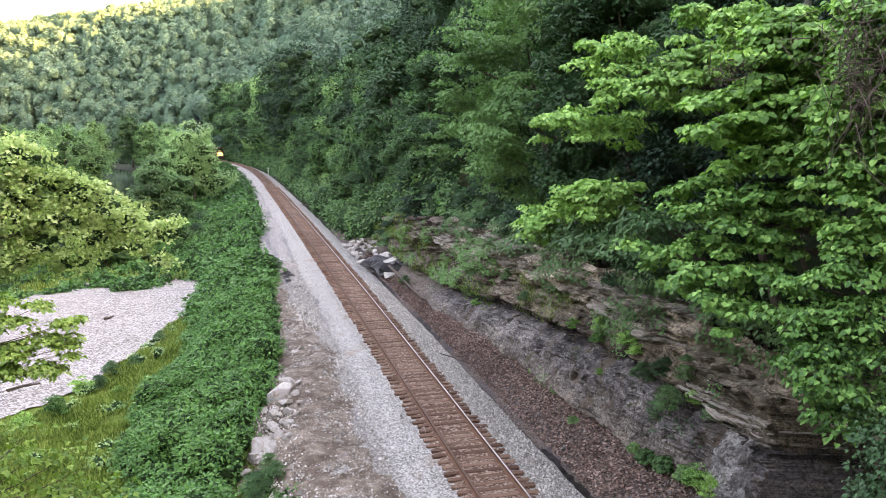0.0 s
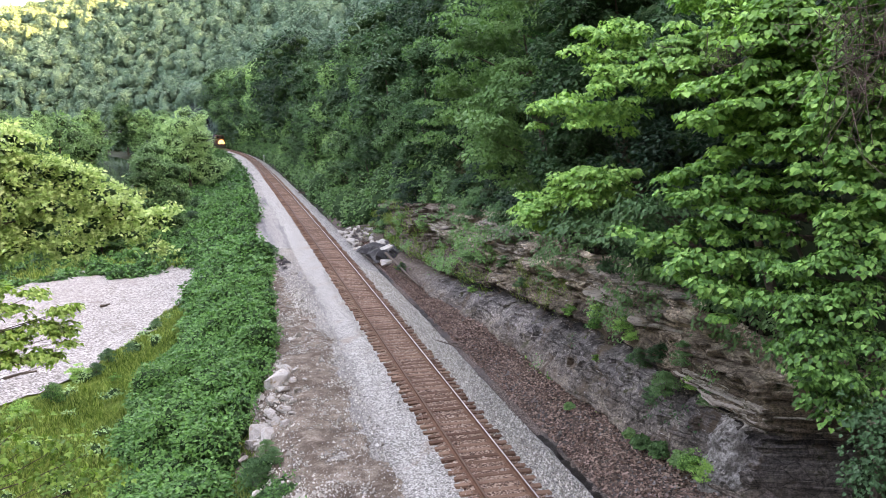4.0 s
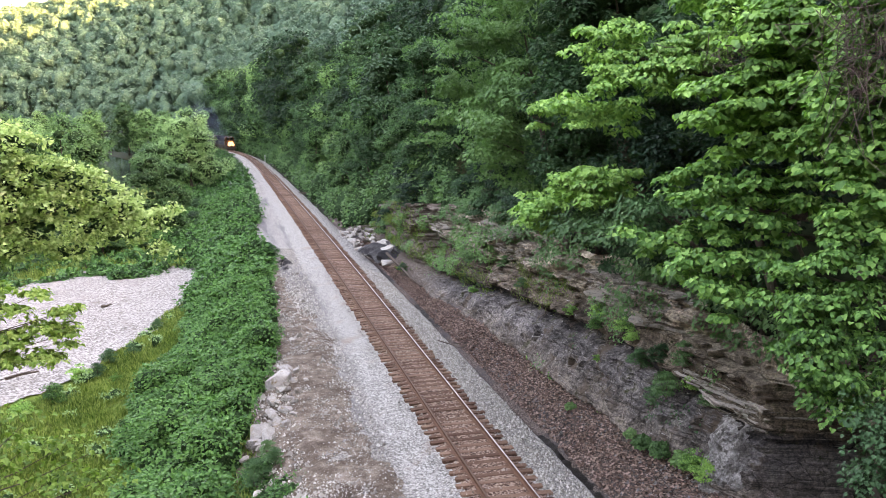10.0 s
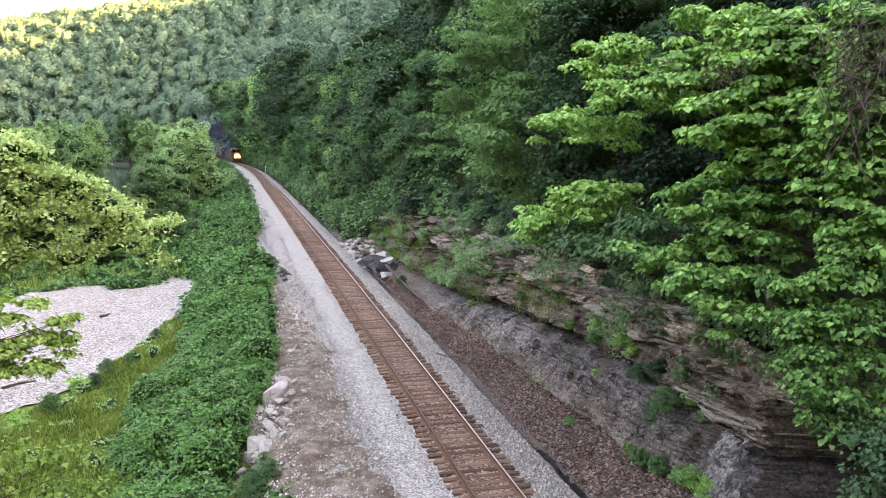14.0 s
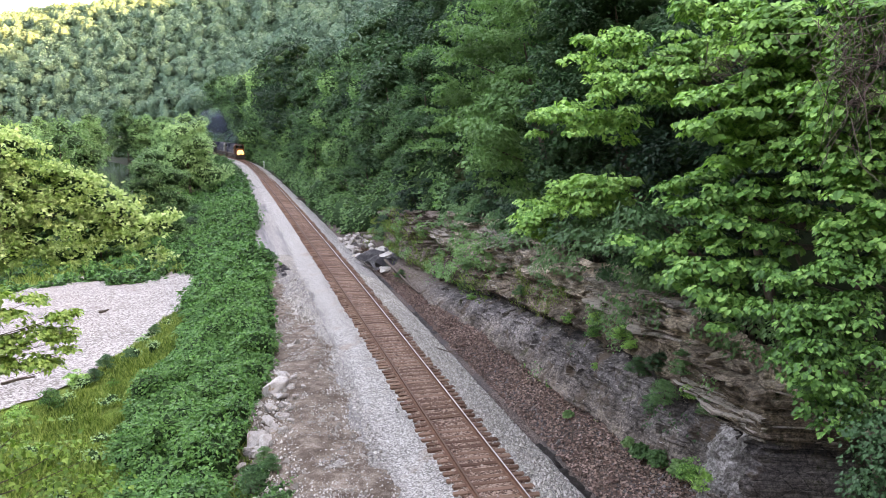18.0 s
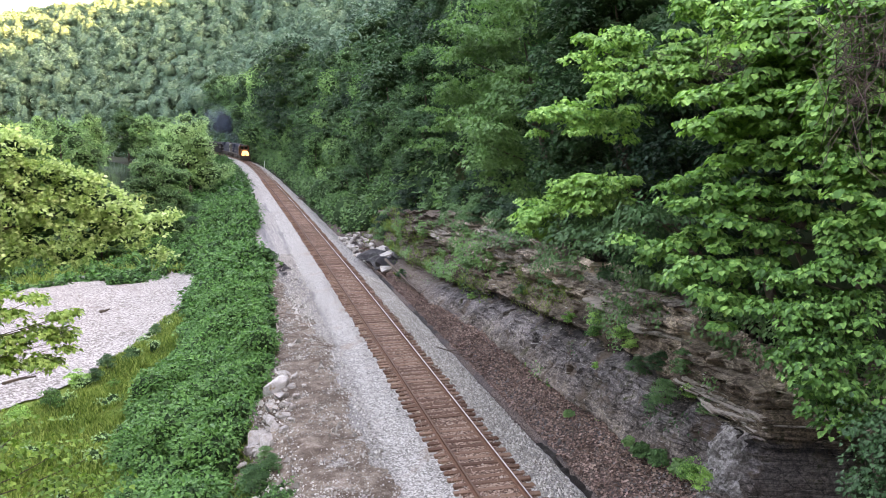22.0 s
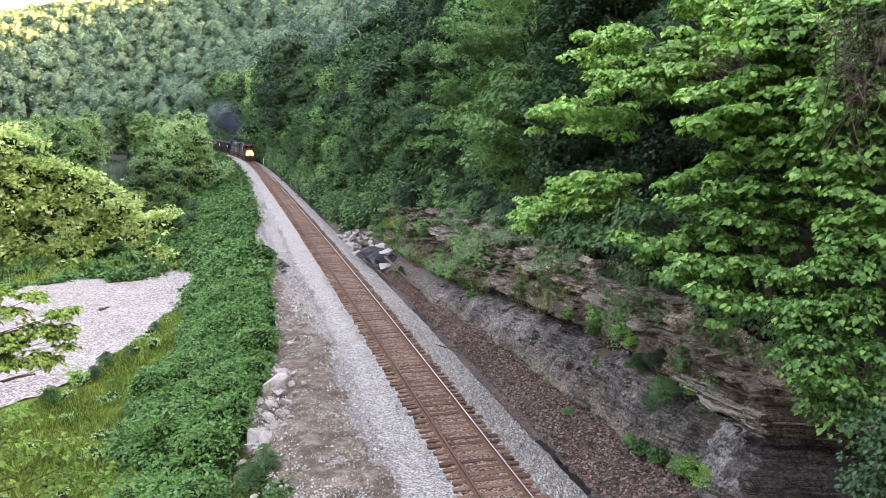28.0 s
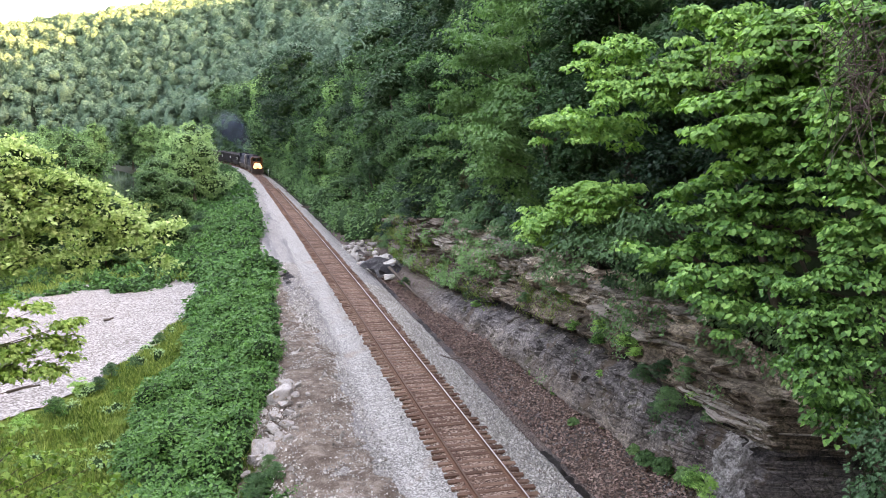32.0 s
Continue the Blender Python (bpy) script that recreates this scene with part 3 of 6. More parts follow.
def litter_bank():
    S, Q = np.meshgrid(np.arange(5, 98, .3), np.linspace(0, 1, 24), indexing="ij")
    U = 3.05 + (foot_u(S) + .55 - 3.05) * Q
    X, Y = at(S.ravel(), U.ravel())
    Z = bank_z(S, U).ravel() + (.08 * fractal(X * 1.6, Y * 1.6, 2.0) + .05 * fractal(X * 5, Y * 5, 6.0)) * np.clip(Q.ravel() * 6, 0, 1)
    i = np.arange(S.size).reshape(S.shape)
    f = np.stack([i[:-1, :-1], i[:-1, 1:], i[1:, 1:], i[1:, :-1]], -1).reshape(-1, 4)
    return from_arrays("leaf_litter_bank", np.stack([X, Y, Z], 1), f, True)


thing("leaf_litter_bank", litter_bank(), LITTER, "bank of fallen brown leaves and shale chips below the rock", "bank", kind="structure")
ditch_water = surface("wet_mud", [(.3, (.006, .005, .004)), (.6, (.016, .013, .011)), (.8, (.05, .042, .036))], 2.0, 20, .55, .6, .05)
for mud_s in (np.arange(17, 27.5, .15), np.arange(44, 50, .15), np.arange(57, 63, .15)):
    thing("ditch_mud", strip("ditch_mud", mud_s, [3.08, 3.2, 3.34, 3.5, 3.66], [-.83, -.79, -.79, -.78, -.78], .75, float(mud_s[0]), .10), ditch_water, "wet black mud in the bottom of the ditch", "ditch", kind="structure")

# ---- river and gravel bar ----
RIVER = surface("river_water", [(.3, (.02, .03, .028)), (.7, (.035, .045, .04))], .2, 1.5, .06, .12, .05)
rs = np.arange(-100, 1100, 8.0)
thing("river_water", strip("river_water", rs, np.linspace(-66, -26, 6), [-4.6] * 6, 1.5, 4.0), RIVER, "still dark green river water", "water", kind="structure")


def blob_sheet(name, cx, cy, length, width, turn, z, seed, wobble=.28, rings=22, around=120, mound=.3):
    """A rounded patch with an uneven rim, on the ground."""
    a = np.linspace(0, 2 * math.pi, around, endpoint=False)
    t = np.linspace(0, 1, rings)
    T, A = np.meshgrid(t, a, indexing="ij")
    rim = 1 + wobble * fractal(np.cos(A) * 1.6 + seed, np.sin(A) * 1.6, seed) + .07 * fractal(np.cos(A) * 9 + seed, np.sin(A) * 9)
    box_out = (np.abs(np.cos(A)) ** 4 + np.abs(np.sin(A)) ** 4) ** -.25
    lx, ly = T * rim * box_out * length * np.cos(A), T * rim * box_out * width * np.sin(A)
    x = cx + lx * math.cos(turn) - ly * math.sin(turn)
    y = cy + lx * math.sin(turn) + ly * math.cos(turn)
    zz = z + mound * (1 - T ** 2) + .10 * fractal(x * .5, y * .5, seed) + .05 * fractal(x * 2.2, y * 2.2, seed) - .35 * T ** 8
    zz = np.maximum(zz, ground_z(x, y).reshape(x.shape) + .16)
    i = np.arange(T.size).reshape(T.shape)
    j = np.roll(i, -1, 1)
    f = np.stack([i[:-1], i[1:], j[1:], j[:-1]], -1).reshape(-1, 4)
    return from_arrays(name, np.stack([x.ravel(), y.ravel(), zz.ravel()], 1), f, True)


thing("gravel_bar", blob_sheet("gravel_bar", -13.2, 62.5, 20.8, 8.6, radians(77), -3.3, 2.0, .10), BAR_GRAVEL, "pale pinkish-grey river gravel bar between the weeds", "gravel", kind="structure")

# ---- rock face ----
def layered(t, source, stops, factor, onto, blend="MULTIPLY"):
    """Lays a ramp of a pattern over a colour."""
    r = ramp(t, source, stops)
    m = t.nodes.new("ShaderNodeMix")
    m.data_type, m.blend_type = "RGBA", blend
    m.inputs[0].default_value = factor
    t.links.new(onto, m.inputs[6])
    t.links.new(r.outputs[0], m.inputs[7])
    return m.outputs[2]


def patch(t, source, lo, hi, colour, onto):
    """A second colour where a pattern is high."""
    r = ramp(t, source, [(lo, (0, 0, 0)), (hi, (1, 1, 1))])
    m = t.nodes.new("ShaderNodeMix")
    m.data_type = "RGBA"
    t.links.new(r.outputs[0], m.inputs[0])
    t.links.new(onto, m.inputs[6])
    m.inputs[7].default_value = (*colour, 1)
    return m.outputs[2]


def rock_material():
    """Grey shale below, a black coal seam, brown earthy shale, buff thin-bedded sandstone on top. The beds follow the rock's own sheet: x along it, y from foot to top."""
    m, t, p = nodes("layered_rock")
    co = t.nodes.new("ShaderNodeTexCoord")
    sep = t.nodes.new("ShaderNodeSeparateXYZ")
    t.links.new(co.outputs["UV"], sep.inputs[0])
    warp = add(t, "ShaderNodeTexNoise", Scale=.8, Detail=6.0, Roughness=.65)
    t.links.new(co.outputs["Object"], warp.inputs["Vector"])
    h = add(t, "ShaderNodeMath")
    h.operation = "MULTIPLY_ADD"
    h.inputs[1].default_value = .26
    t.links.new(warp.outputs[0], h.inputs[0])
    off = add(t, "ShaderNodeMath")
    off.operation = "ADD"
    off.inputs[1].default_value = -.055
    t.links.new(sep.outputs[1], off.inputs[0])
    t.links.new(off.outputs[0], h.inputs[2])
    colour = ramp(t, h.outputs[0], [(.08, (.165, .138, .116)), (.22, (.15, .130, .116)), (.34, (.165, .150, .143)), (.42, (.14, .130, .128)), (.50, (.10, .092, .090)), (.53, (.028, .026, .026)), (.565, (.04, .036, .034)), (.60, (.12, .098, .076)), (.76, (.165, .132, .10)), (.82, (.32, .27, .215)), (1.0, (.36, .30, .24))]).outputs[0]
    mp = t.nodes.new("ShaderNodeMapping")
    mp.inputs["Scale"].default_value = (80, 46, 1)
    t.links.new(co.outputs["UV"], mp.inputs[0])
    beds = add(t, "ShaderNodeTexNoise", Scale=1.0, Detail=8.0, Roughness=.78, Distortion=.9)
    t.links.new(mp.outputs[0], beds.inputs["Vector"])
    colour = layered(t, beds.outputs[0], [(.34, (.32, .31, .30)), (.46, (.85, .84, .83)), (.6, (1.25, 1.23, 1.2)), (.72, (1.9, 1.85, 1.8))], .9, colour)
    broad = add(t, "ShaderNodeTexNoise", Scale=.55, Detail=7.0, Roughness=.68)
    t.links.new(co.outputs["Object"], broad.inputs["Vector"])
    colour = layered(t, broad.outputs[0], [(.36, (.32, .31, .30)), (.5, (.95, .95, .95)), (.64, (1.7, 1.66, 1.62))], .9, colour)
    grain = add(t, "ShaderNodeTexNoise", Scale=9.0, Detail=9.0, Roughness=.8)
    t.links.new(co.outputs["Object"], grain.inputs["Vector"])
    colour = layered(t, grain.outputs[0], [(.38, (.4, .39, .38)), (.5, (1, 1, 1)), (.62, (1.9, 1.86, 1.8))], .9, colour)
    moss = add(t, "ShaderNodeTexNoise", Scale=1.1, Detail=7.0, Roughness=.75)
    t.links.new(co.outputs["Object"], moss.inputs["Vector"])
    colour = patch(t, moss.outputs[0], .56, .66, (.048, .052, .022), colour)
    earth = add(t, "ShaderNodeTexNoise", Scale=.75, Detail=8.0, Roughness=.7)
    shifted = t.nodes.new("ShaderNodeMapping")
    shifted.inputs["Location"].default_value = (13, 7, 3)
    t.links.new(co.outputs["Object"], shifted.inputs[0])
    t.links.new(shifted.outputs[0], earth.inputs["Vector"])
    colour = patch(t, earth.outputs[0], .54, .64, (.10, .074, .055), colour)
    far = add(t, "ShaderNodeMath")
    far.operation = "MULTIPLY_ADD"
    far.inputs[1].default_value = .12
    t.links.new(warp.outputs[0], far.inputs[0])
    t.links.new(sep.outputs[0], far.inputs[2])
    crumbled = t.nodes.new("ShaderNodeMix")
    crumbled.data_type = "RGBA"
    t.links.new(ramp(t, far.outputs[0], [(.54, (0, 0, 0)), (.62, (1, 1, 1))]).outputs[0], crumbled.inputs[0])
    t.links.new(colour, crumbled.inputs[6])
    t.links.new(ramp(t, grain.outputs[0], [(.36, (.05, .038, .029)), (.5, (.125, .098, .078)), (.64, (.22, .18, .15))]).outputs[0], crumbled.inputs[7])
    colour = crumbled.outputs[2]
    # Lichen flecks, made commoner to stand for light on the ledge edges.
    lit_lichen = add(t, "ShaderNodeTexNoise", Scale=5.5, Detail=8.0, Roughness=.75)
    t.links.new(mp.outputs[0], lit_lichen.inputs["Vector"])
    lit_lichen.inputs["Scale"].default_value = 2.2
    colour = patch(t, lit_lichen.outputs[0], .585, .66, (.44, .42, .385), colour)
    crack = add(t, "ShaderNodeTexVoronoi", Scale=1.6)
    crack.feature = "DISTANCE_TO_EDGE"
    cm = t.nodes.new("ShaderNodeMapping")
    cm.inputs["Scale"].default_value = (1, 1, 2.2)
    warped = t.nodes.new("ShaderNodeMix")
    warped.data_type = "RGBA"
    warped.inputs[0].default_value = .25
    t.links.new(co.outputs["Object"], warped.inputs[6])
    t.links.new(moss.outputs["Color"], warped.inputs[7])
    t.links.new(warped.outputs[2], cm.inputs[0])
    t.links.new(cm.outputs[0], crack.inputs["Vector"])
    cr = ramp(t, crack.outputs["Distance"], [(0.0, (0, 0, 0)), (.05, (1, 1, 1))])
    colour = layered(t, crack.outputs["Distance"], [(0.0, (.3, .29, .28)), (.035, (1, 1, 1))], .75, colour)
    t.links.new(colour, p.inputs["Base Color"])
    p.inputs["Roughness"].default_value = .92
    p.inputs["Specular IOR Level"].default_value = .1
    addh = add(t, "ShaderNodeMath")
    addh.operation = "MULTIPLY_ADD"
    addh.inputs[1].default_value = .7
    t.links.new(grain.outputs[0], addh.inputs[0])
    t.links.new(beds.outputs[0], addh.inputs[2])
    deep = add(t, "ShaderNodeMath")
    deep.operation = "MULTIPLY_ADD"
    deep.inputs[1].default_value = .35
    t.links.new(cr.outputs[0], deep.inputs[0])
    t.links.new(addh.outputs[0], deep.inputs[2])
    b = add(t, "ShaderNodeBump", Strength=1.0, Distance=.10)
    t.links.new(deep.outputs[0], b.inputs["Height"])
    t.links.new(b.outputs[0], p.inputs["Normal"])
    return m


ROCK = rock_material()


def bed_of(S, T):
    """The bed at a height T of the face: 0 the foot, .46 the coal seam, 1 the top. The seam dips along the line."""
    seam = np.interp(S, [14, 18, 21, 26, 34, 47, 60, 80], [.36, .40, .44, .5, .40, .24, .16, .14]) + .03 * fractal(S * .3, 0 * S + 1.0, 0, 3)
    return np.where(T < seam, T / seam * .46, .46 + (T - seam) / (1 - seam) * .54)


def rock_point(S, T):
    """Plan and height of the rock face: S metres along, T from foot to top."""
    top = np.interp(S, [0, 20, 30, 50, 62, 75, 90, 100], [5.6, 5.5, 5.9, 5.8, 4.6, 3.4, 2.4, 1.2])
    low = foot_z(S) - .2
    Z = low + (top - low) * T
    B = bed_of(S, T)
    u0 = foot_u(S) - .05
    # a leaning smooth lower wall, the seam cut back, an earthy slope, an upright capping wall of thin beds
    lean = np.interp(B, [0, .03, .06, .40, .44, .49, .53, .68, .72, .93, 1.0], [.22, .20, .0, .36, .62, .64, .46, .80, .70, .84, 1.0])
    U = u0 + (6.95 - u0) * lean
    U = U + .45 * fractal(S * .10, 0 * S + 4.2, 0, 3) + .34 * fractal(S * .42, T * 2.4, 1.0, 3)
    zz = Z + .6 * fractal(S * .06, 0 * S + 8.0, 0, 2) + .05 * fractal(S * 1.1, Z * .6, 4.0, 3)
    bed = np.floor(zz * 2.6 + 1.3 * value_noise(zz * 1.7, 0 * zz, 5.0)).astype(np.int64)
    zero = 0 * bed
    block = np.floor(S * .5 + 3 * hashed(bed, zero + 3, zero) + .25 * fractal(S * .9, zz * 2.0)).astype(np.int64)
    firm = np.clip((T - .04) * 5, 0, 1)
    U = U + np.interp(B, [0, .38, .5, .68, .74, 1], [.3, .34, .5, .55, .95, .9]) * (hashed(bed, block, zero + 1) - .5) * firm
    thin = np.floor(zz * 9 + .8 * value_noise(S * .8, zz * 2)).astype(np.int64)
    U = U + np.interp(B, [0, .4, .6, .72, 1], [.10, .14, .24, .40, .38]) * (hashed(thin, np.floor(S * 1.1 + 2 * hashed(thin, zero, zero)).astype(np.int64), zero + 9) - .5) * firm
    U = U + .15 * fractal(S * 1.3, zz * 1.9, 2.0, 5) + .13 * fractal(S * 3.4, zz * 4.0, 6.0, 4)
    # a dark hollow under the overhang
    U = U + 3.2 * np.clip((18.0 - S) / 1.2, 0, 1) * np.interp(T, [0, .1, .5, .68, .74], [.6, 1, 1, .7, 0])
    X, Y = at(S.ravel(), U.ravel())
    return np.stack([X, Y, Z.ravel()], 1)


def rock_face():
    S, T = np.meshgrid(np.concatenate([np.arange(2, 50, .085), np.arange(50, 100, .16)]), np.linspace(0, 1, 100), indexing="ij")
    i = np.arange(S.size).reshape(S.shape)
    f = np.stack([i[:-1, :-1], i[:-1, 1:], i[1:, 1:], i[1:, :-1]], -1).reshape(-1, 4)
    me = from_arrays("rock_face", rock_point(S, T), f)
    uv = np.stack([S.ravel() * .01, bed_of(S, T).ravel()], 1).astype(np.float32)
    me.uv_layers.new(name="beds").data.foreach_set("uv", uv[f.ravel()].ravel())
    return me


thing("rock_face", rock_face(), ROCK, "weathered layered grey shale and buff sandstone cutting", "rock face", kind="structure")


STRATA = surface("thin_bedded_sandstone", [(.38, (.03, .026, .022)), (.5, (.105, .089, .072)), (.62, (.34, .30, .255))], 3.0, 14, .92, 1.0, .06, stretch=(1, 1, 3), spots=((.055, .055, .03), 1.3, .54, .66), per_object=.12)


def ledge(parent, s0, s1, z0, z1, seed, proud):
    """Thin uneven beds standing out of the face one above another, broken off in short lengths."""
    r = np.random.default_rng(seed)
    s = np.arange(s0, s1, .10)
    z = z0
    while z < z1:
        thick = r.uniform(.03, .11)
        a, b = s0 + r.uniform(0, .25) * (s1 - s0), s1 - r.uniform(0, .25) * (s1 - s0)
        ss = s[(s > a) & (s < b)]
        n = len(ss)
        top = np.interp(ss, [0, 20, 30, 50, 62], [5.6, 5.5, 5.9, 5.8, 4.6])
        low = foot_z(ss) - .2
        face = track_coords(*rock_point(ss, (z - low) / (top - low))[:, :2].T)[1]
        face = np.convolve(np.pad(face, 2, mode="edge"), np.ones(5) / 5, "valid")
        step = np.floor(ss * r.uniform(.5, 1.3) + r.uniform(0, 9) + .3 * fractal(ss * 2, 0 * ss + z * 3)).astype(np.int64)
        front = face - proud + .26 * (hashed(step, 0 * step + int(z * 100), 0 * step) - .5) + .10 * fractal(ss * 3.1, 0 * ss + z * 7, seed, 4) + r.uniform(-.08, .08)
        tilt = .05 * fractal(ss * .5, 0 * ss + seed, 0, 2)
        rows = [(face + .9, z), (front + .03, z), (front, z + thick * .5), (front + .02, z + thick), (face + .9, z + thick)]
        v = np.concatenate([np.stack([*at(ss, u), tilt + h], 1) for u, h in rows])
        i = np.arange(5 * n).reshape(5, n)
        f = np.stack([i[:-1, :-1], i[:-1, 1:], i[1:, 1:], i[1:, :-1]], -1).reshape(-1, 4)
        part("bed", from_arrays("bed", v, f), STRATA, parent)
        z += thick + r.choice([.015, .03, .09], p=[.5, .3, .2])


cutting = bpy.data.objects["rock_face"]
ledge(cutting, 22.0, 31.5, 4.25, 5.6, 31, .10)
ledge(cutting, 36.5, 47.0, 3.9, 5.5, 32, .08)
ledge(cutting, 17.0, 22.5, 2.7, 3.5, 33, .05)
ledge(cutting, 51.0, 57.0, 3.2, 4.4, 34, .08)


def buttress():
    """A pale bulging mass of rock standing out from the face."""
    A, T = np.meshgrid(np.linspace(-1, 1, 60), np.linspace(0, 1, 60), indexing="ij")
    w = 1.0 - .35 * T
    s = 19.1 + 1.05 * A * w + .25 * fractal(T * 3, A * 2, 9.0)
    slab = .22 * np.floor(3.2 * T + .8 * fractal(A * 1.4, T * 2, 1.0))
    u = 5.45 + .30 * slab + .5 * A ** 4 + .5 * T ** 3 + .30 * fractal(A * 2.4, T * 5.4, 7.0, 6) + .12 * fractal(A * 9, T * 16, 2.0, 4)
    z = .35 + 2.35 * T + .18 * fractal(A * 3, T * 3, 3.0)
    x, y = at(s.ravel(), u.ravel())
    i = np.arange(A.size).reshape(A.shape)
    f = np.stack([i[:-1, :-1], i[:-1, 1:], i[1:, 1:], i[1:, :-1]], -1).reshape(-1, 4)
    return from_arrays("rock_buttress", np.stack([x, y, z.ravel()], 1), f)


PALE_ROCK = surface("pale_grey_rock", [(.38, (.06, .055, .05)), (.5, (.19, .178, .165)), (.62, (.40, .38, .355))], 1.6, 13, .95, 1.0, .10, spots=((.06, .052, .044), 1.3, .52, .64))
thing("rock_buttress", buttress(), PALE_ROCK, "pale grey bulging rock at the foot of the cutting", "rock", kind="structure")

# ---- track ----
track = empty("railway_track", Matrix(), "single rusty railway track on worn brown wooden ties", "railway track", kind="structure")
RAIL_X = [-.075, -.075, -.012, -.010, -.036, -.036, .036, .036, .010, .012, .075, .075]
RAIL_Z = [0, .012, .03, .12, .135, .17, .17, .135, .12, .03, .012, 0]
# Left rail top coloured brown to stand for steel reflecting no sky.
NO_GLINT_STEEL = surface("rail_top_no_glint", [(.3, (.07, .042, .03)), (.7, (.15, .10, .075))], 2, 60, .6, .05, .002, stretch=(1, .05, 1))
for side in (-.7525, .7525):
    ss = np.concatenate([np.arange(2, 120, 1.0), np.arange(120, 420, 2.0)])
    rx, rz = np.array(RAIL_X) + side, np.array(RAIL_Z) + .036
    S, K = np.meshgrid(ss, np.arange(len(rx)), indexing="ij")
    X, Y = at(S.ravel(), rx[K].ravel())
    i = np.arange(S.size).reshape(S.shape)
    j = np.roll(i, -1, 1)
    f = np.stack([i[:-1], i[1:], j[1:], j[:-1]], -1).reshape(-1, 4)
    part("rail", from_arrays("rail", np.stack([X, Y, rz[K].ravel()], 1), f), RAIL_RUST, track, "rust-brown steel rail")
    hx = np.array([side - .022, side + .022])
    S, K = np.meshgrid(ss, [0, 1], indexing="ij")
    X, Y = at(S.ravel(), hx[K].ravel())
    i = np.arange(S.size).reshape(S.shape)
    f = np.stack([i[:-1, :-1], i[1:, :-1], i[1:, 1:], i[:-1, 1:]], -1).reshape(-1, 4)
    part("running_surface", from_arrays("running_surface", np.stack([X, Y, np.full(X.size, .2085)], 1), f), GLINT_STEEL if side > 0 else NO_GLINT_STEEL, track, "polished top of the rail, its sky glint painted pale" if side > 0 else "polished top of the rail, painted brown as if without glint")
    pv, pf = [], []
    for s in np.arange(12, 170, .5):
        x, y = at(s, side)
        for dx, dy in ((-.16, -.09), (.16, -.09), (.16, .09), (-.16, .09)):
            pv.append((x + dx, y + dy, .034))
        pf.append((len(pv) - 4, len(pv) - 3, len(pv) - 2, len(pv) - 1))
    part("tie_plates", from_arrays("tie_plates", pv, pf), RAIL_RUST, track, "rusty steel plates under the rail", "stuff")


TIE_MESHES = []
for k in range(6):
    bm = bmesh.new()
    w, l = .115 * random.uniform(.88, 1.08), 1.3 * random.uniform(.96, 1.04)
    box(bm, -l, l + random.uniform(-.05, .06), -w, w, -.14, .03, .012)
    for v in bm.verts:
        v.co += Vector((random.uniform(-.02, .02), random.uniform(-.012, .012), random.uniform(-.012, .008)))
    me = bpy.data.meshes.new("tie")
    bm.to_mesh(me)
    bm.free()
    me.materials.append(TIE_WOOD)
    TIE_MESHES.append(me)
tie_rng = random.Random(4)
far_v, far_f = [], []
for k in range(640):
    s = 14.0 + .5 * k + tie_rng.uniform(-.06, .06)
    m = line_pose(s, tie_rng.uniform(-.012, .006)) @ pose(tie_rng.uniform(-.06, .06), 0, 0, 0, 0, tie_rng.uniform(-1.6, 1.6))
    if k < 300:
        ob = new("tie", TIE_MESHES[tie_rng.randrange(6)])
        ob.parent, ob.matrix_basis = track, m
    else:
        for x, y in ((-1.3, -.11), (1.3, -.11), (1.3, .11), (-1.3, .11)):
            far_v.append(tuple(m @ Vector((x, y, .03))))
        far_f.append(tuple(len(far_v) - 4 + q for q in range(4)))
part("far_ties", from_arrays("far_ties", far_v, far_f), TIE_WOOD, track, "brown ties further down the line", "stuff")

# ---- trees of the cutting ----
def standing(tree, x, y, z, **tags):
    tree.matrix_basis = Matrix.Translation((x, y, z))
    return tagged(tree, **tags)


def cliff_tree(seed, foot, masses, sprays, per, leaf, material, length=1.5, shape=LEAF_HEART, droop=.35, label="", bark=None, tiers=False, limbs=4, clump=0.0, cover=.5, twig=1.0, inner=.56, loose=.28):
    """A tree rooted on the cutting at foot, whose leaf masses (x, y, z, reach, depth) hang out where they are given."""
    fx, fy = foot[:2]
    fz = float(ground_z([fx], [fy])[0])
    blobs = [(x - fx, y - fy, z - fz, w, w, h) for x, y, z, w, h in masses]
    top = max(b[2] for b in blobs)
    lean = (sum(b[0] for b in blobs) / len(blobs), sum(b[1] for b in blobs) / len(blobs))
    t = make_tree(seed, top * 1.05, 2, 1, sprays, per, leaf, material, bark or BARK, (lean[0] * .7, lean[1] * .7), shape, length, limbs, "tree", droop, masses=blobs, tiers=tiers, clump=clump, cover=cover, twig=twig, inner=inner, loose=loose)
    return standing(t, fx, fy, fz, label=label, category="tree", group="trees on the cutting")


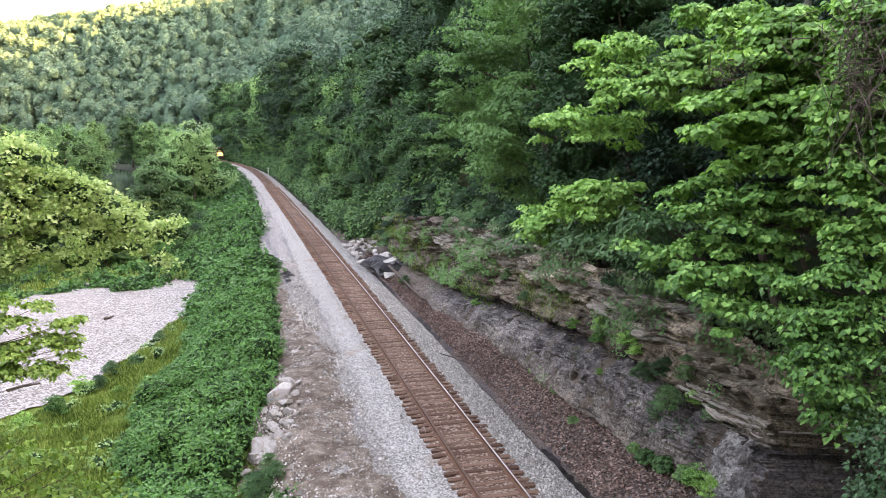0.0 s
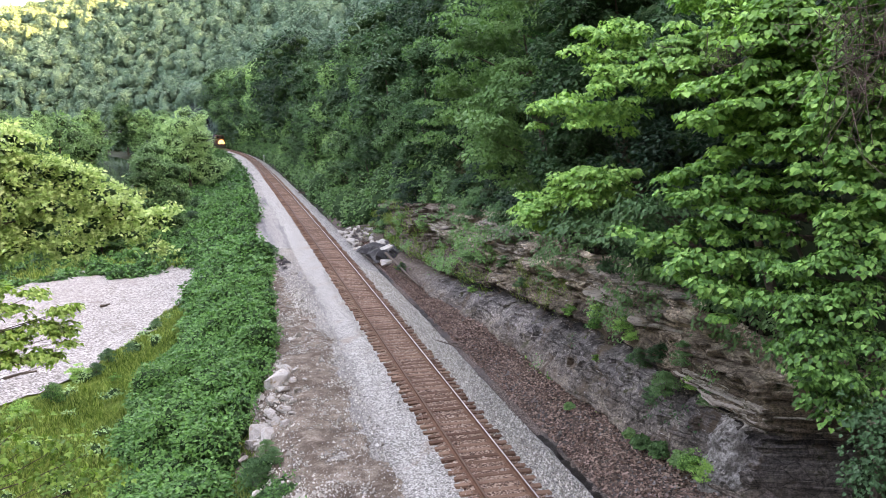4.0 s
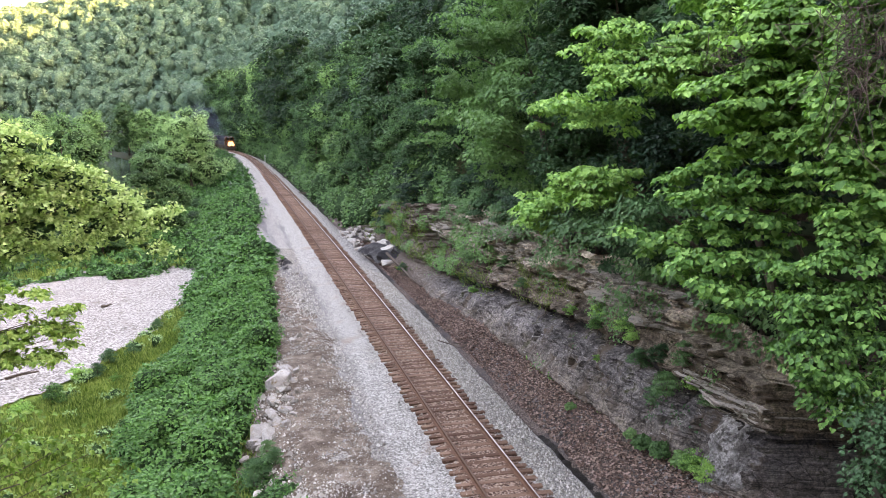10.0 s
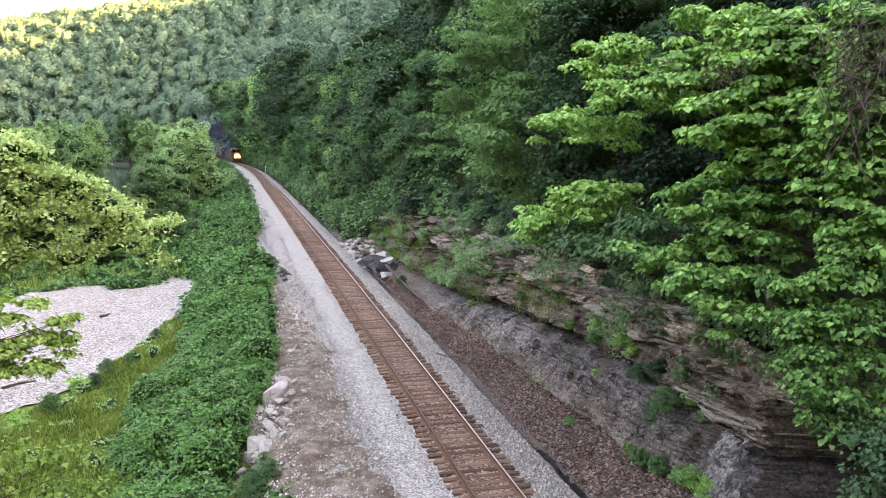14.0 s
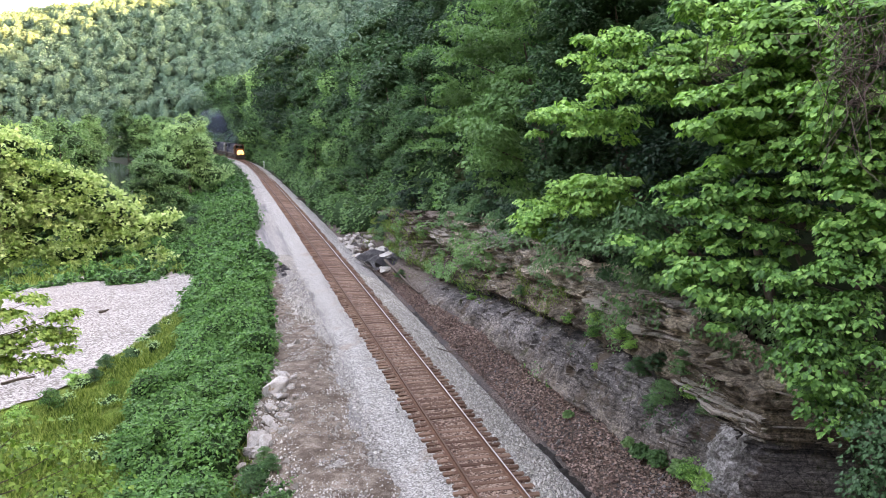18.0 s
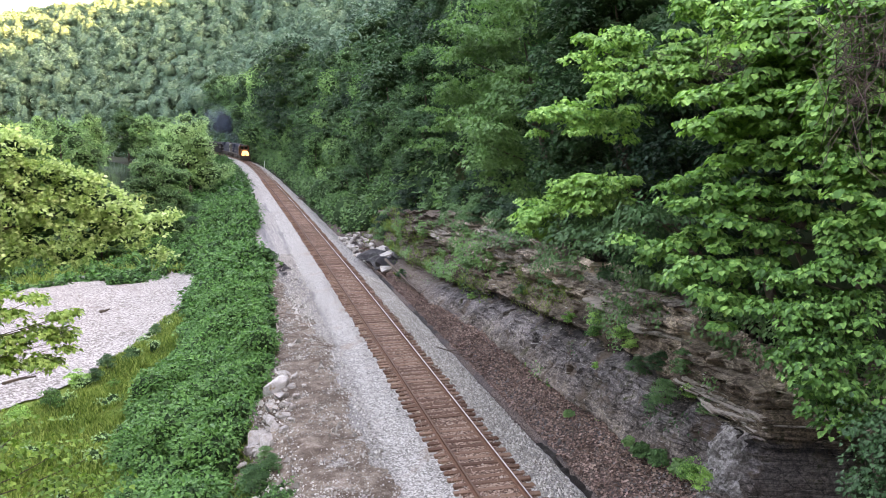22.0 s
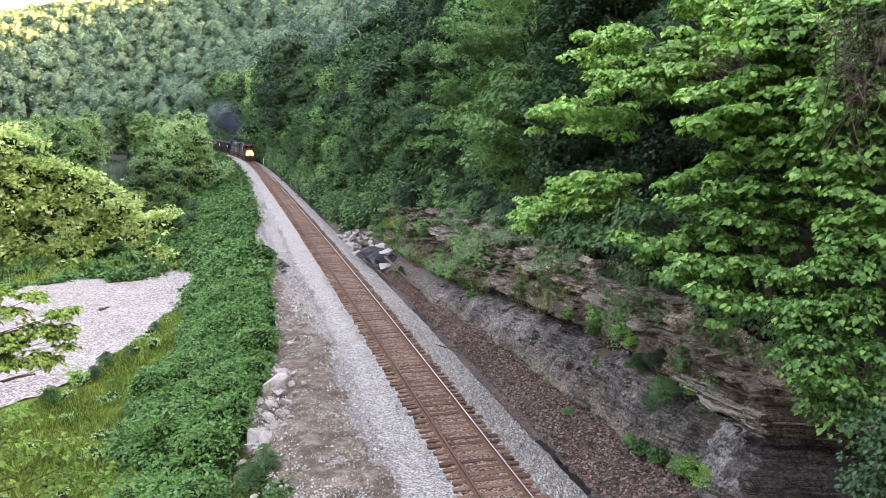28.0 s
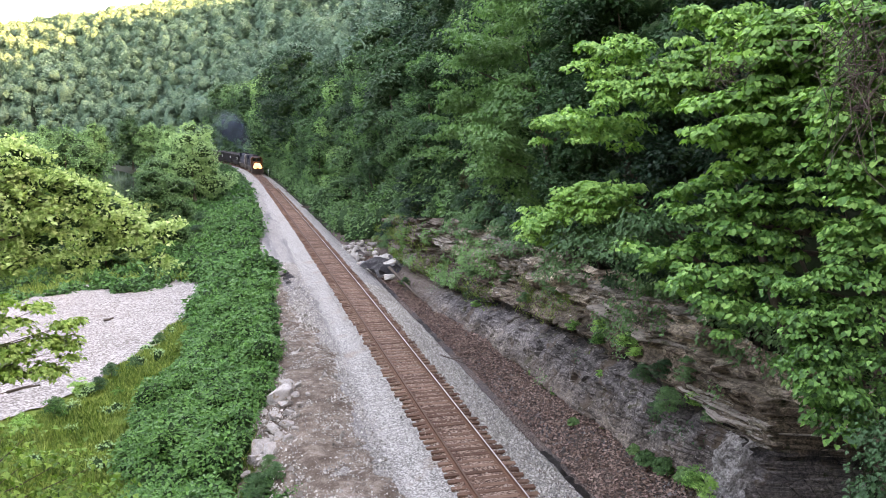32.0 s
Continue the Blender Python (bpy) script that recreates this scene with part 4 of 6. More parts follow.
cliff_tree(101, (16.4, 19.2), [(10.2, 20.5, 13.5, 0.85, 0.35), (11.1, 20.0, 13.4, 0.85, 0.35), (11.9, 19.5, 13.3, 0.85, 0.35), (12.5, 19.0, 13.5, 0.85, 0.35), (10.3, 19.5, 12.6, 0.8, 0.3), (11.0, 19.0, 12.7, 0.8, 0.3), (11.7, 18.5, 12.7, 0.8, 0.3), (9.0, 21.0, 11.8, 0.7, 0.35), (9.7, 20.5, 11.7, 0.7, 0.35), (10.6, 20.5, 11.6, 0.7, 0.35), (11.7, 18.0, 14.0, 0.8, 0.4), (12.3, 17.5, 14.1, 0.8, 0.4)], 150, 80, 0.125, LEAF_BRIGHT, 1.15, droop=.3, label="maple with flat tiers of bright green leaves over the rock", tiers=True)
cliff_tree(102, (16.8, 14.6), [(11.1, 15.0, 13.3, 0.7, 0.5), (11.5, 14.5, 13.5, 0.7, 0.5), (12.0, 14.2, 13.2, 0.7, 0.5), (11.5, 15.0, 12.8, 0.7, 0.5), (11.9, 14.3, 12.7, 0.7, 0.5), (10.4, 15.5, 12.0, 0.7, 0.5), (10.9, 15.0, 12.2, 0.7, 0.5), (11.6, 14.8, 12.0, 0.7, 0.5), (11.2, 15.0, 11.5, 0.7, 0.5), (11.0, 15.4, 11.2, 0.7, 0.5), (11.8, 14.4, 11.6, 0.7, 0.5)], 170, 80, 0.138, LEAF_VINE, 1.0, LEAF_ROUND, droop=.3, label="tree smothered in bright heart-leaved vines", tiers=True)
cliff_tree(103, (16.6, 16.2), [(10.7, 15.5, 9.8, 0.6, 0.35), (11.2, 15.0, 10.0, 0.6, 0.35), (11.7, 14.5, 9.8, 0.6, 0.35), (10.8, 15.0, 9.3, 0.6, 0.35), (11.5, 14.5, 9.2, 0.6, 0.35), (12.0, 14.0, 9.5, 0.6, 0.35), (10.5, 16.0, 9.4, 0.6, 0.35), (10.6, 17.0, 10.0, 0.6, 0.35), (11.1, 16.5, 10.1, 0.6, 0.35), (10.1, 15.5, 8.2, 0.6, 0.35), (10.6, 15.0, 8.2, 0.6, 0.35), (11.1, 14.6, 8.2, 0.6, 0.35), (10.6, 14.8, 7.7, 0.6, 0.35), (10.1, 17.5, 8.4, 0.6, 0.35), (10.5, 17.0, 8.5, 0.6, 0.35)], 100, 80, 0.128, LEAF_BRIGHT, 0.95, LEAF_ROUND, droop=.3, label="redbud with drooping heart-shaped leaves over the cliff edge", tiers=True)
cliff_tree(104, (16.4, 10.8), [(10.6, 13.0, 8.4, 0.55, 0.35), (10.8, 12.5, 8.6, 0.55, 0.35), (11.3, 12.0, 8.8, 0.55, 0.35), (10.5, 12.6, 7.8, 0.55, 0.35), (10.8, 12.2, 8.0, 0.55, 0.35), (11.3, 11.8, 8.1, 0.55, 0.35), (10.4, 12.2, 7.2, 0.55, 0.35), (10.9, 11.8, 7.2, 0.55, 0.35), (11.3, 11.5, 7.3, 0.55, 0.35), (10.6, 12.0, 6.5, 0.55, 0.35), (11.0, 11.6, 6.4, 0.55, 0.35)], 92, 80, .108, LEAF_BRIGHT, 0.9, droop=.3, label="redbud branch tiers hanging low beside the rock", tiers=True)
cliff_tree(105, (16.8, 12.0), [(11.2, 12.6, 12.3, 0.6, 0.5), (11.5, 12.2, 11.8, 0.6, 0.5), (11.4, 13.0, 11.3, 0.6, 0.5), (11.5, 12.2, 10.8, 0.6, 0.5), (11.5, 12.8, 10.3, 0.6, 0.5), (11.6, 12.0, 9.7, 0.6, 0.5), (11.5, 12.6, 9.3, 0.6, 0.5), (11.5, 12.3, 12.7, 0.6, 0.5), (11.3, 12.1, 13.4, .5, .3), (11.3, 12.7, 13.7, .5, .3)], 110, 80, 0.118, LEAF_BRIGHT, 1.0, LEAF_ROUND, droop=.3, label="leaning tree draped in broad dark vine leaves", tiers=True)
# Shaded trees here get darker leaves: the shade is in their colour.
cliff_tree(111, (16.6, 9.6), [(10.9, 10.8, 6.3, .35, .4), (10.8, 10.6, 5.8, .35, .4), (10.8, 10.4, 5.2, .35, .4)], 36, 50, .075, LEAF_MID, .9, label="vine curtain hanging below the branches, leaves darkened for shade")
cliff_tree(106, (17.0, 24.0), [(10.4, 23.0, 9.4, 0.7, 0.3), (11.0, 22.5, 9.7, 0.7, 0.3), (11.5, 22.0, 9.5, 0.7, 0.3), (10.7, 22.5, 9.0, 0.7, 0.3), (9.8, 25.0, 8.5, 0.7, 0.3), (10.3, 24.5, 8.6, 0.7, 0.3), (10.1, 25.0, 8.1, 0.7, 0.3)], 70, 80, 0.14, LEAF_BRIGHT, 1.1, droop=.3, label="young maple with bright leaves above the ledge", tiers=True)
cliff_tree(110, (16.8, 22.0), [(10.8, 24.0, 7.8, 0.9, 0.6), (11.1, 22.0, 8.0, 0.9, 0.6), (11.0, 20.0, 8.1, 0.9, 0.6), (11.2, 19.0, 8.9, 0.9, 0.6), (11.4, 23.0, 8.4, 0.9, 0.6), (10.7, 26.0, 7.6, 0.9, 0.6), (11.6, 17.0, 6.9, .5, .4), (11.6, 16.2, 7.1, .5, .4), (11.5, 16.6, 6.5, .4, .3)], 90, 60, .15, LEAF_MID, 1.2, LEAF_PLAIN, label="sapling at the top of the ledge, leaves darkened for shade")
cliff_tree(107, (15.2, 33.0, 6.6), [(11.0, 30.2, 12.2, 1.8, .9), (10.9, 32.3, 10.6, 1.8, .9), (10.8, 34.4, 14.2, 2.0, 1.0), (12.3, 35.6, 16.0, 2.2, 1.1), (10.6, 36.6, 12.3, 1.9, .9), (12.6, 32.4, 14.6, 2.2, 1.1), (12.8, 34.0, 9.4, 1.9, 1.0), (11.6, 31.0, 16.6, 1.8, .8)], 330, 80, .165, LEAF_LIGHT, 1.7, LEAF_PLAIN, label="tall slender tree with light green leaves", tiers=True)
cliff_tree(108, (15.6, 27.5, 6.4), [(12.6, 27.0, 12.2, 2.0, 1.1), (12.4, 28.6, 14.8, 2.0, 1.1), (13.2, 25.8, 15.6, 2.1, 1.2), (13.0, 28.2, 9.8, 1.8, .9), (13.8, 23.8, 13.4, 2.0, 1.2)], 210, 60, .18, LEAF_MID, 1.6, LEAF_PLAIN, label="dense maple behind the ledge, leaves darkened for shade", clump=0.85, cover=.7)
cliff_tree(109, (17.0, 16.8, 8.6), [(14.0, 17.0, 12.6, 1.8, 1.1), (14.2, 15.0, 10.6, 1.7, 1.2), (14.6, 18.6, 11.0, 1.9, 1.2), (14.8, 14.0, 13.8, 1.8, 1.1), (14.6, 12.6, 9.2, 1.7, 1.2), (15.0, 20.4, 9.2, 1.8, 1.1), (14.2, 25.0, 11.4, 1.6, 1.0), (14.9, 24.0, 11.0, 1.6, 1.0), (15.2, 23.0, 9.9, 1.6, 1.0), (13.8, 25.0, 10.0, 1.6, 1.0), (14.5, 24.0, 9.7, 1.6, 1.0), (15.1, 22.0, 10.5, 1.6, 1.0)], 330, 60, .17, LEAF_DARK, 1.5, LEAF_PLAIN, label="tree behind the vines, leaves darkened for shade", clump=0.8, cover=.7)

def forest_tree(seed, height, spread, base, leaf, material, lean, clump, cover, blobs_n=9):
    return make_tree(seed, height, spread, base, 0, 0, leaf, material, BARK, lean, LEAF_PLAIN, 1.0, 5, "tree", .35, blobs_n, clump=clump, cover=cover)


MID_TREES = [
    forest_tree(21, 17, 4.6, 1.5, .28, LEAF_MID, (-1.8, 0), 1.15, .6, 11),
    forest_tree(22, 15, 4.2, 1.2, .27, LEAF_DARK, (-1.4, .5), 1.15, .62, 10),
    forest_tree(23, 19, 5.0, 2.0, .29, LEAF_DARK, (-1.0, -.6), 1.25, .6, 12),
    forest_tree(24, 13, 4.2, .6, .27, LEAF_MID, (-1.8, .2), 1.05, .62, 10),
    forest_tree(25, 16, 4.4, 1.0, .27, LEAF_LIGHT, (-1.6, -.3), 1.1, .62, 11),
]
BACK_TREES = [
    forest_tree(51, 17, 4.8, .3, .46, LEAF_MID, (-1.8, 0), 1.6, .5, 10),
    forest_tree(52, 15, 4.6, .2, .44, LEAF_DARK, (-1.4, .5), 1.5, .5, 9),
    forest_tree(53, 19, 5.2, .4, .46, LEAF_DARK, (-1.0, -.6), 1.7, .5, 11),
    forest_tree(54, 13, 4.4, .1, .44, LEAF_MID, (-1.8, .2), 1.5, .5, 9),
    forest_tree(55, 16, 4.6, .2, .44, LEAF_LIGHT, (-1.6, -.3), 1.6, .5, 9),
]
RIVER_TREES = [
    make_tree(61, 14, 5.4, 1.0, 0, 0, .30, LEAF_BANK, BARK, (0, 0), LEAF_PLAIN, 2.0, 6, "tree", .35, 11, clump=1.15, cover=.6),
    make_tree(62, 13, 5.8, .4, 0, 0, .30, LEAF_BANK, BARK, (.3, 0), LEAF_PLAIN, 2.0, 6, "tree", .35, 11, clump=1.1, cover=.6),
    make_tree(63, 15, 5.6, .6, 0, 0, .32, LEAF_MID, BARK, (-.4, 0), LEAF_PLAIN, 2.1, 6, "tree", .35, 12, clump=1.2, cover=.6),
]
RIVER_TALL = (14, 13, 15)
SHRUBS = [
    make_tree(41, 3.4, 2.0, .2, 80, 44, .18, LEAF_MID, BARK, (-.6, 0), LEAF_PLAIN, .9, 4, "shrub", .4, 7),
    make_tree(42, 2.6, 1.7, .1, 70, 44, .17, LEAF_BRIGHT, BARK, (-.5, .2), LEAF_PLAIN, .8, 4, "shrub", .45, 6),
    make_tree(43, 4.2, 2.2, .2, 90, 44, .19, LEAF_DARK, BARK, (-.7, -.2), LEAF_PLAIN, 1.0, 4, "shrub", .4, 8),
    make_tree(44, 1.5, 1.9, .02, 70, 26, .34, LEAF_RIVER, BARK, (-.3, 0), LEAF_HEART, .9, 3, "shrub", .5, 7),
]
tr = np.random.default_rng(5)


def brush(name, spots, leaf, cover, seed, material, label):
    """Many low leafy domes in one mesh. spots: rows of s, u and radius."""
    r = np.random.default_rng(seed)
    s, u, rad = np.array(spots).T
    x, y = at(s, u)
    c = np.stack([x, y, ground_z(x, y) + rad * .5], 1)
    out = np.zeros_like(c)
    v, f = coat(r, c, rad, rad * 1.05, out, cover, leaf)
    ob = thing(name, from_arrays(name, v, f), material, label, "brush", kind="stuff")
    # The shade under the brush leaves comes from these dark-coloured mounds.
    part("inner_foliage", from_arrays("inner_foliage", *lumps(c, rad * .85, rad * .9), True), SHADE_CORE, ob, "dark mounds standing in for shaded inner leaves of the brush")
    return ob


for k, mat in enumerate((LEAF_LIGHT, LEAF_RIVER, LEAF_MID)):
    rows = []
    for u0, s0, s1 in ((8.4, 50, 330), (11.0, 42, 300), (13.6, 42, 140), (6.6, 80, 330), (5.0, 84, 330)):
        for s in np.arange(s0 + 2.2 * k, s1, 5.4):
            rows.append((s + tr.uniform(-1.6, 1.6), u0 + tr.uniform(-.7, .7), tr.uniform(.8, 1.8) * (.75 if u0 < 6 else 1.35 if s < 140 and u0 > 7 else 1.6)))
    brush("brush", rows, .38, .55, 80 + k, mat, ("mid-green", "light green", "deep green")[k] + " leafy brush under the trees along the bank")
# Rows 14 and 21 m off draw mostly dark leaves, painting in deep shade.
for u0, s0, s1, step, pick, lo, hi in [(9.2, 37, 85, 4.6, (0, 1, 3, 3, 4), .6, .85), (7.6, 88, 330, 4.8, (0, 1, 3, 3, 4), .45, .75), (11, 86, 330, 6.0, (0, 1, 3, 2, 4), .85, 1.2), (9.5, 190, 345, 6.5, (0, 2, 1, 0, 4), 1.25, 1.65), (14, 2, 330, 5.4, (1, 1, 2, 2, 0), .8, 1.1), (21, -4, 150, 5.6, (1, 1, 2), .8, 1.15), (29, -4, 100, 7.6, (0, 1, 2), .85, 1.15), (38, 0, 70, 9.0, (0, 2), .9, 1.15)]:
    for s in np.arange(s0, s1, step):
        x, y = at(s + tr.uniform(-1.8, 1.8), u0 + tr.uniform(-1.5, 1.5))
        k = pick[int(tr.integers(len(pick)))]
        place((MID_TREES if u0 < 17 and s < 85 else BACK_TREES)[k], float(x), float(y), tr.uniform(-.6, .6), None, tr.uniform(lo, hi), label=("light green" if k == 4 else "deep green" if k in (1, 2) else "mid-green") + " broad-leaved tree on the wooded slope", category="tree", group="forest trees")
def cedar(seed, height, spread):
    """A thin dull cedar: flat sprays in rings down a straight stem."""
    r = np.random.default_rng(seed)
    root = empty("cedar", Matrix())
    part("trunk", limb_mesh(r, [(0, 0, -.4), (.05, 0, height * .5), (0, .05, height)], .09, .015), BARK, root)
    n = 260
    f = r.random(n) ** .8
    a = r.uniform(0, 2 * math.pi, n)
    q = spread * (1 - f) ** .7 * r.uniform(.35, 1.0, n)
    c = np.stack([q * np.cos(a), q * np.sin(a), .3 + height * .97 * f + .12 * q], 1)
    out = np.stack([np.cos(a), np.sin(a), 0 * a + .3], 1)
    rad = .16 + .22 * (1 - f)
    v, g = coat(r, c, rad, rad * .7, out, .9, .16, (LEAF_PLAIN[0] * (.5, 1, 1), LEAF_PLAIN[1]), .1, .5)
    part("crown", from_arrays("crown", v, g), CEDAR, root)
    return root


CEDARS = [cedar(71, 4.6, 1.1), cedar(72, 3.6, .9)]
for k, (s, u, sc) in enumerate([(46.5, 8.3, 1.1), (36.0, 7.9, .95), (55.0, 8.2, .8)]):
    x, y = at(s, u)
    place(CEDARS[k % 2], float(x), float(y), k * 2.0, None, sc, label="dull brownish cedar at the top of the rock", category="tree", group="cedars on the cutting")
for o in CEDARS:
    drop_model(o)
# brush along the top of the rock and on the bank beyond it
for s in np.arange(19.5, 75, 1.7):
    u = np.interp(s, [0, 58, 75, 95, 200], [8.4, 7.9, 6.6, 5.6, 5.4]) + tr.uniform(-.4, .9)
    x, y = at(s + tr.uniform(-.6, .6), u)
    k = int(tr.integers(3))
    place(SHRUBS[k], float(x), float(y), tr.uniform(-1, 1), None, tr.uniform(.6, 1.05), label="leafy green brush growing at the rock's edge", category="shrub", group="brush on the cutting")
# plants on the rock: metres along, height, size, kind
def rock_plant(k, s, z, size, kind):
    """A plant rooted where the rock reaches that height."""
    T = np.linspace(.01, 1, 200)
    P = rock_point(np.full(200, s), T)
    x, y, zz = P[int(np.abs(P[:, 2] - z).argmin())]
    place(SHRUBS[kind], float(x) - .05, float(y), k * 2.3, float(zz) - .08, size, label=("small broad-leaved plant rooted at the foot of the rock", "leafy green bush rooted in the rock")[kind < 3], category="plant", group="plants on the rock")


for k, (s, z, size, kind) in enumerate([(28.4, 3.4, .34, 1), (28.0, 3.2, .26, 1), (30.8, 3.1, .2, 1), (25.9, 3.6, .26, 1), (25.2, 3.5, .2, 1), (23.4, 3.0, .28, 0), (22.2, 2.4, .30, 0), (22.0, 3.5, .3, 0), (24.4, 2.7, .24, 0), (21.6, 2.8, .28, 1), (22.8, 2.0, .22, 0), (35.3, .25, .20, 1), (33.4, .3, .18, 1), (31.6, .3, .2, 1), (30.3, .35, .22, 1), (26.1, .5, .12, 1), (23.2, .7, .18, 3), (22.4, .75, .24, 3), (21.6, .8, .24, 3), (20.4, .9, .26, 3), (19.8, .95, .32, 1), (19.3, 1.0, .26, 1), (36.5, 3.0, .2, 0), (41, 3.2, .24, 0), (46, 2.4, .3, 0), (44, 1.2, .2, 1), (52, 1.0, .3, 0), (27.0, 2.2, .14, 1), (33, 2.6, .16, 0), (38.4, 4.0, .2, 1), (57.5, -.1, .24, 0), (20.6, 2.6, .22, 0)]):
    rock_plant(k, s, z, size, kind)
x, y = at(27.5, 4.7)
place(SHRUBS[3], float(x), float(y), 1.0, float(bank_z(np.array(27.5), np.array(4.7))), .16, label="small broad-leaved plant on the leaf litter", category="plant", group="plants on the rock")

def rock_cover(name, n, s0, s1, t0, t1, leaf, seed, material, label, dense=.1, upright=False):
    """Leaves or blades clinging to the rock in patches."""
    r = np.random.default_rng(seed)
    S, T = r.uniform(s0, s1, n), t0 + (t1 - t0) * r.random(n)
    k = fractal(S * .35, T * 3.0, seed * 1.7, 4) > dense
    S, T = S[k], T[k]
    P = rock_point(S, T)
    m = len(S)
    P = P + np.stack([r.uniform(-.35, -.02, m), r.normal(0, .12, m), r.normal(0, .1, m)], 1)
    if upright:
        tip = np.stack([r.normal(-.35, .35, m), r.normal(0, .45, m), np.full(m, .7)], 1)
        v, f = leaves(P, tip, r.normal(0, 1, (m, 3)), leaf * r.uniform(.5, 1.3, m), (LEAF_PLAIN[0] * (.25, 1, 1), LEAF_PLAIN[1]))
    else:
        tip = np.stack([r.normal(-.5, .4, m), r.normal(0, .5, m), np.full(m, -.6)], 1)
        up = np.stack([r.normal(-.6, .3, m), r.normal(0, .35, m), np.full(m, .9)], 1)
        v, f = leaves(P, tip, up, leaf * r.uniform(.6, 1.3, m))
    return thing(name, from_arrays(name, v, f), material, label, "plants", kind="stuff")


rock_cover("rock_ivy", 20000, 14, 100, .84, 1.1, .15, 3, LEAF_MID, "green creepers hanging over the top of the rock", .0)
rock_cover("rock_weeds", 16000, 14, 100, .25, .8, .10, 5, LEAF_MID, "small green weeds in cracks of the rock", .22)
rock_cover("rock_weeds", 9000, 18, 100, .0, .2, .09, 15, LEAF_MID, "small green weeds along the foot of the rock", .3)
rock_cover("rock_grass", 22000, 26, 100, .42, .72, .14, 6, GRASS, "yellow-green grass tufts on the ledges", .2, True)
rock_cover("rock_weeds", 26000, 42, 84, .3, .85, .16, 25, LEAF_LIGHT, "weeds and young shoots matting the crumbling bank", .08)
rock_cover("rock_grass", 12000, 42, 84, .25, .7, .2, 26, GRASS, "dry yellow-green grass on the crumbling bank", .1, True)
rock_cover("rock_ivy", 14000, 20, 60, .55, .95, .13, 27, LEAF_MID, "green creepers trailing down the ledges", .2)
rock_cover("rock_grass", 8000, 55, 110, .05, 1.0, .32, 8, GRASS, "yellow-green grass tufts on the bank", .05, True)

for x, y, sc, k in [(2.2, 51.5, .3, 0), (2.9, 65.5, .55, 0), (.4, 26.6, .3, 0), (.9, 28.4, .2, 0), (3.1, 66.8, .4, 0), (1.2, 27.2, .2, 0)]:
    place(SHRUBS[k], x, y, y * 3, float(ground_z([x], [y])[0]) + .3, sc, label="small leafy weed at the edge of the dirt verge", category="plant", group="verge plants")

# ---- river side trees ----
for k, (x, y, tall, kind) in enumerate([(-8.2, 101, 11.8, 2), (-6.6, 150, 16.5, 0), (-20, 109, 16.5, 0), (-28, 113, 15.5, 2), (-24, 128, 15, 0), (-37, 335, 21, 2), (-50, 330, 20, 0), (-62, 300, 19, 0), (-13.5, 91, 9.0, 2), (-9.8, 175, 14, 1), (-8.5, 195, 13, 1), (-34, 150, 17, 0), (-42, 170, 18, 2), (-11, 220, 13, 1), (-14, 245, 14, 0), (-21, 300, 17, 0), (-30, 330, 18, 1), (-18, 275, 15, 1), (-36, 120, 16, 0)]):
    place(RIVER_TREES[kind], x, y, k * 1.3, None, tall / RIVER_TALL[kind], label="rounded " + ("deep green", "mid-green", "light green")[(1, 0, 2)[kind]] + " tree on the river bank", category="tree", group="river bank trees")
for k, (x, y, sc) in enumerate([(-4.5, 120, .9), (-6.5, 140, 1.1), (-3.5, 160, .8), (-5.5, 175, 1.1), (-14, 84, .8), (-18, 88, .9), (-23, 86, .9), (-27, 92, 1.0), (-5, 106, .7)]):
    place(SHRUBS[k % 3], x, y, k * 1.9, None, sc, label="low green bush among the weeds", category="shrub", group="river bank bushes")

syc = [(-7.6, 32.4, 10.3, 1.0, .7), (-6.9, 32.2, 9.4, 1.1, .7), (-7.8, 32.0, 8.7, 1.1, .8), (-5.7, 32.6, 9.2, .9, .6), (-5.0, 32.7, 8.6, .9, .6), (-6.3, 32.2, 8.2, 1.0, .6), (-4.2, 32.7, 7.9, .8, .5), (-3.3, 32.8, 7.5, .6, .4), (-2.7, 32.9, 7.5, .4, .3), (-5.3, 32.3, 7.5, .9, .5), (-4.1, 32.5, 7.0, .8, .4), (-7.0, 32.0, 7.2, 1.0, .6), (-7.9, 31.8, 6.8, 1.0, .6), (-5.7, 32.2, 6.6, .8, .4), (-3.1, 32.5, 6.5, .4, .3), (-9.2, 33.0, 9.0, 1.8, 1.4), (-9.4, 32.6, 6.8, 1.6, .9)]
t = cliff_tree(131, (-10.6, 31.0, -3.3), syc, 0, 0, .165, LEAF_SYCAMORE, 1.0, LEAF_LOBED, label="sycamore with pale yellow-green lobed leaves", droop=-.1, limbs=6, twig=.5, clump=.36, cover=1.1, inner=.5, loose=.55)
t["group"] = "river bank trees"
t = cliff_tree(132, (-13.0, 23.5), [(-7.0, 25.7, 6.4, .6, .4), (-6.6, 25.6, 5.7, .5, .4), (-6.5, 25.4, 4.9, .5, .4), (-6.7, 25.2, 4.3, .5, .35), (-5.9, 25.8, 6.2, .3, .2), (-5.7, 25.7, 5.2, .4, .25), (-5.05, 25.8, 5.65, .3, .12), (-4.75, 25.9, 5.75, .2, .1), (-5.1, 25.7, 5.0, .35, .2), (-4.8, 25.8, 5.25, .2, .12), (-5.0, 25.6, 4.6, .25, .2), (-5.7, 25.4, 4.4, .4, .25), (-5.3, 25.4, 4.2, .2, .18)], 200, 13, .17, LEAF_YELLOW, .5, LEAF_LOBED, label="low sycamore branch with drooping lobed leaves", droop=.35, limbs=13, twig=.35)
t["group"] = "river bank trees"
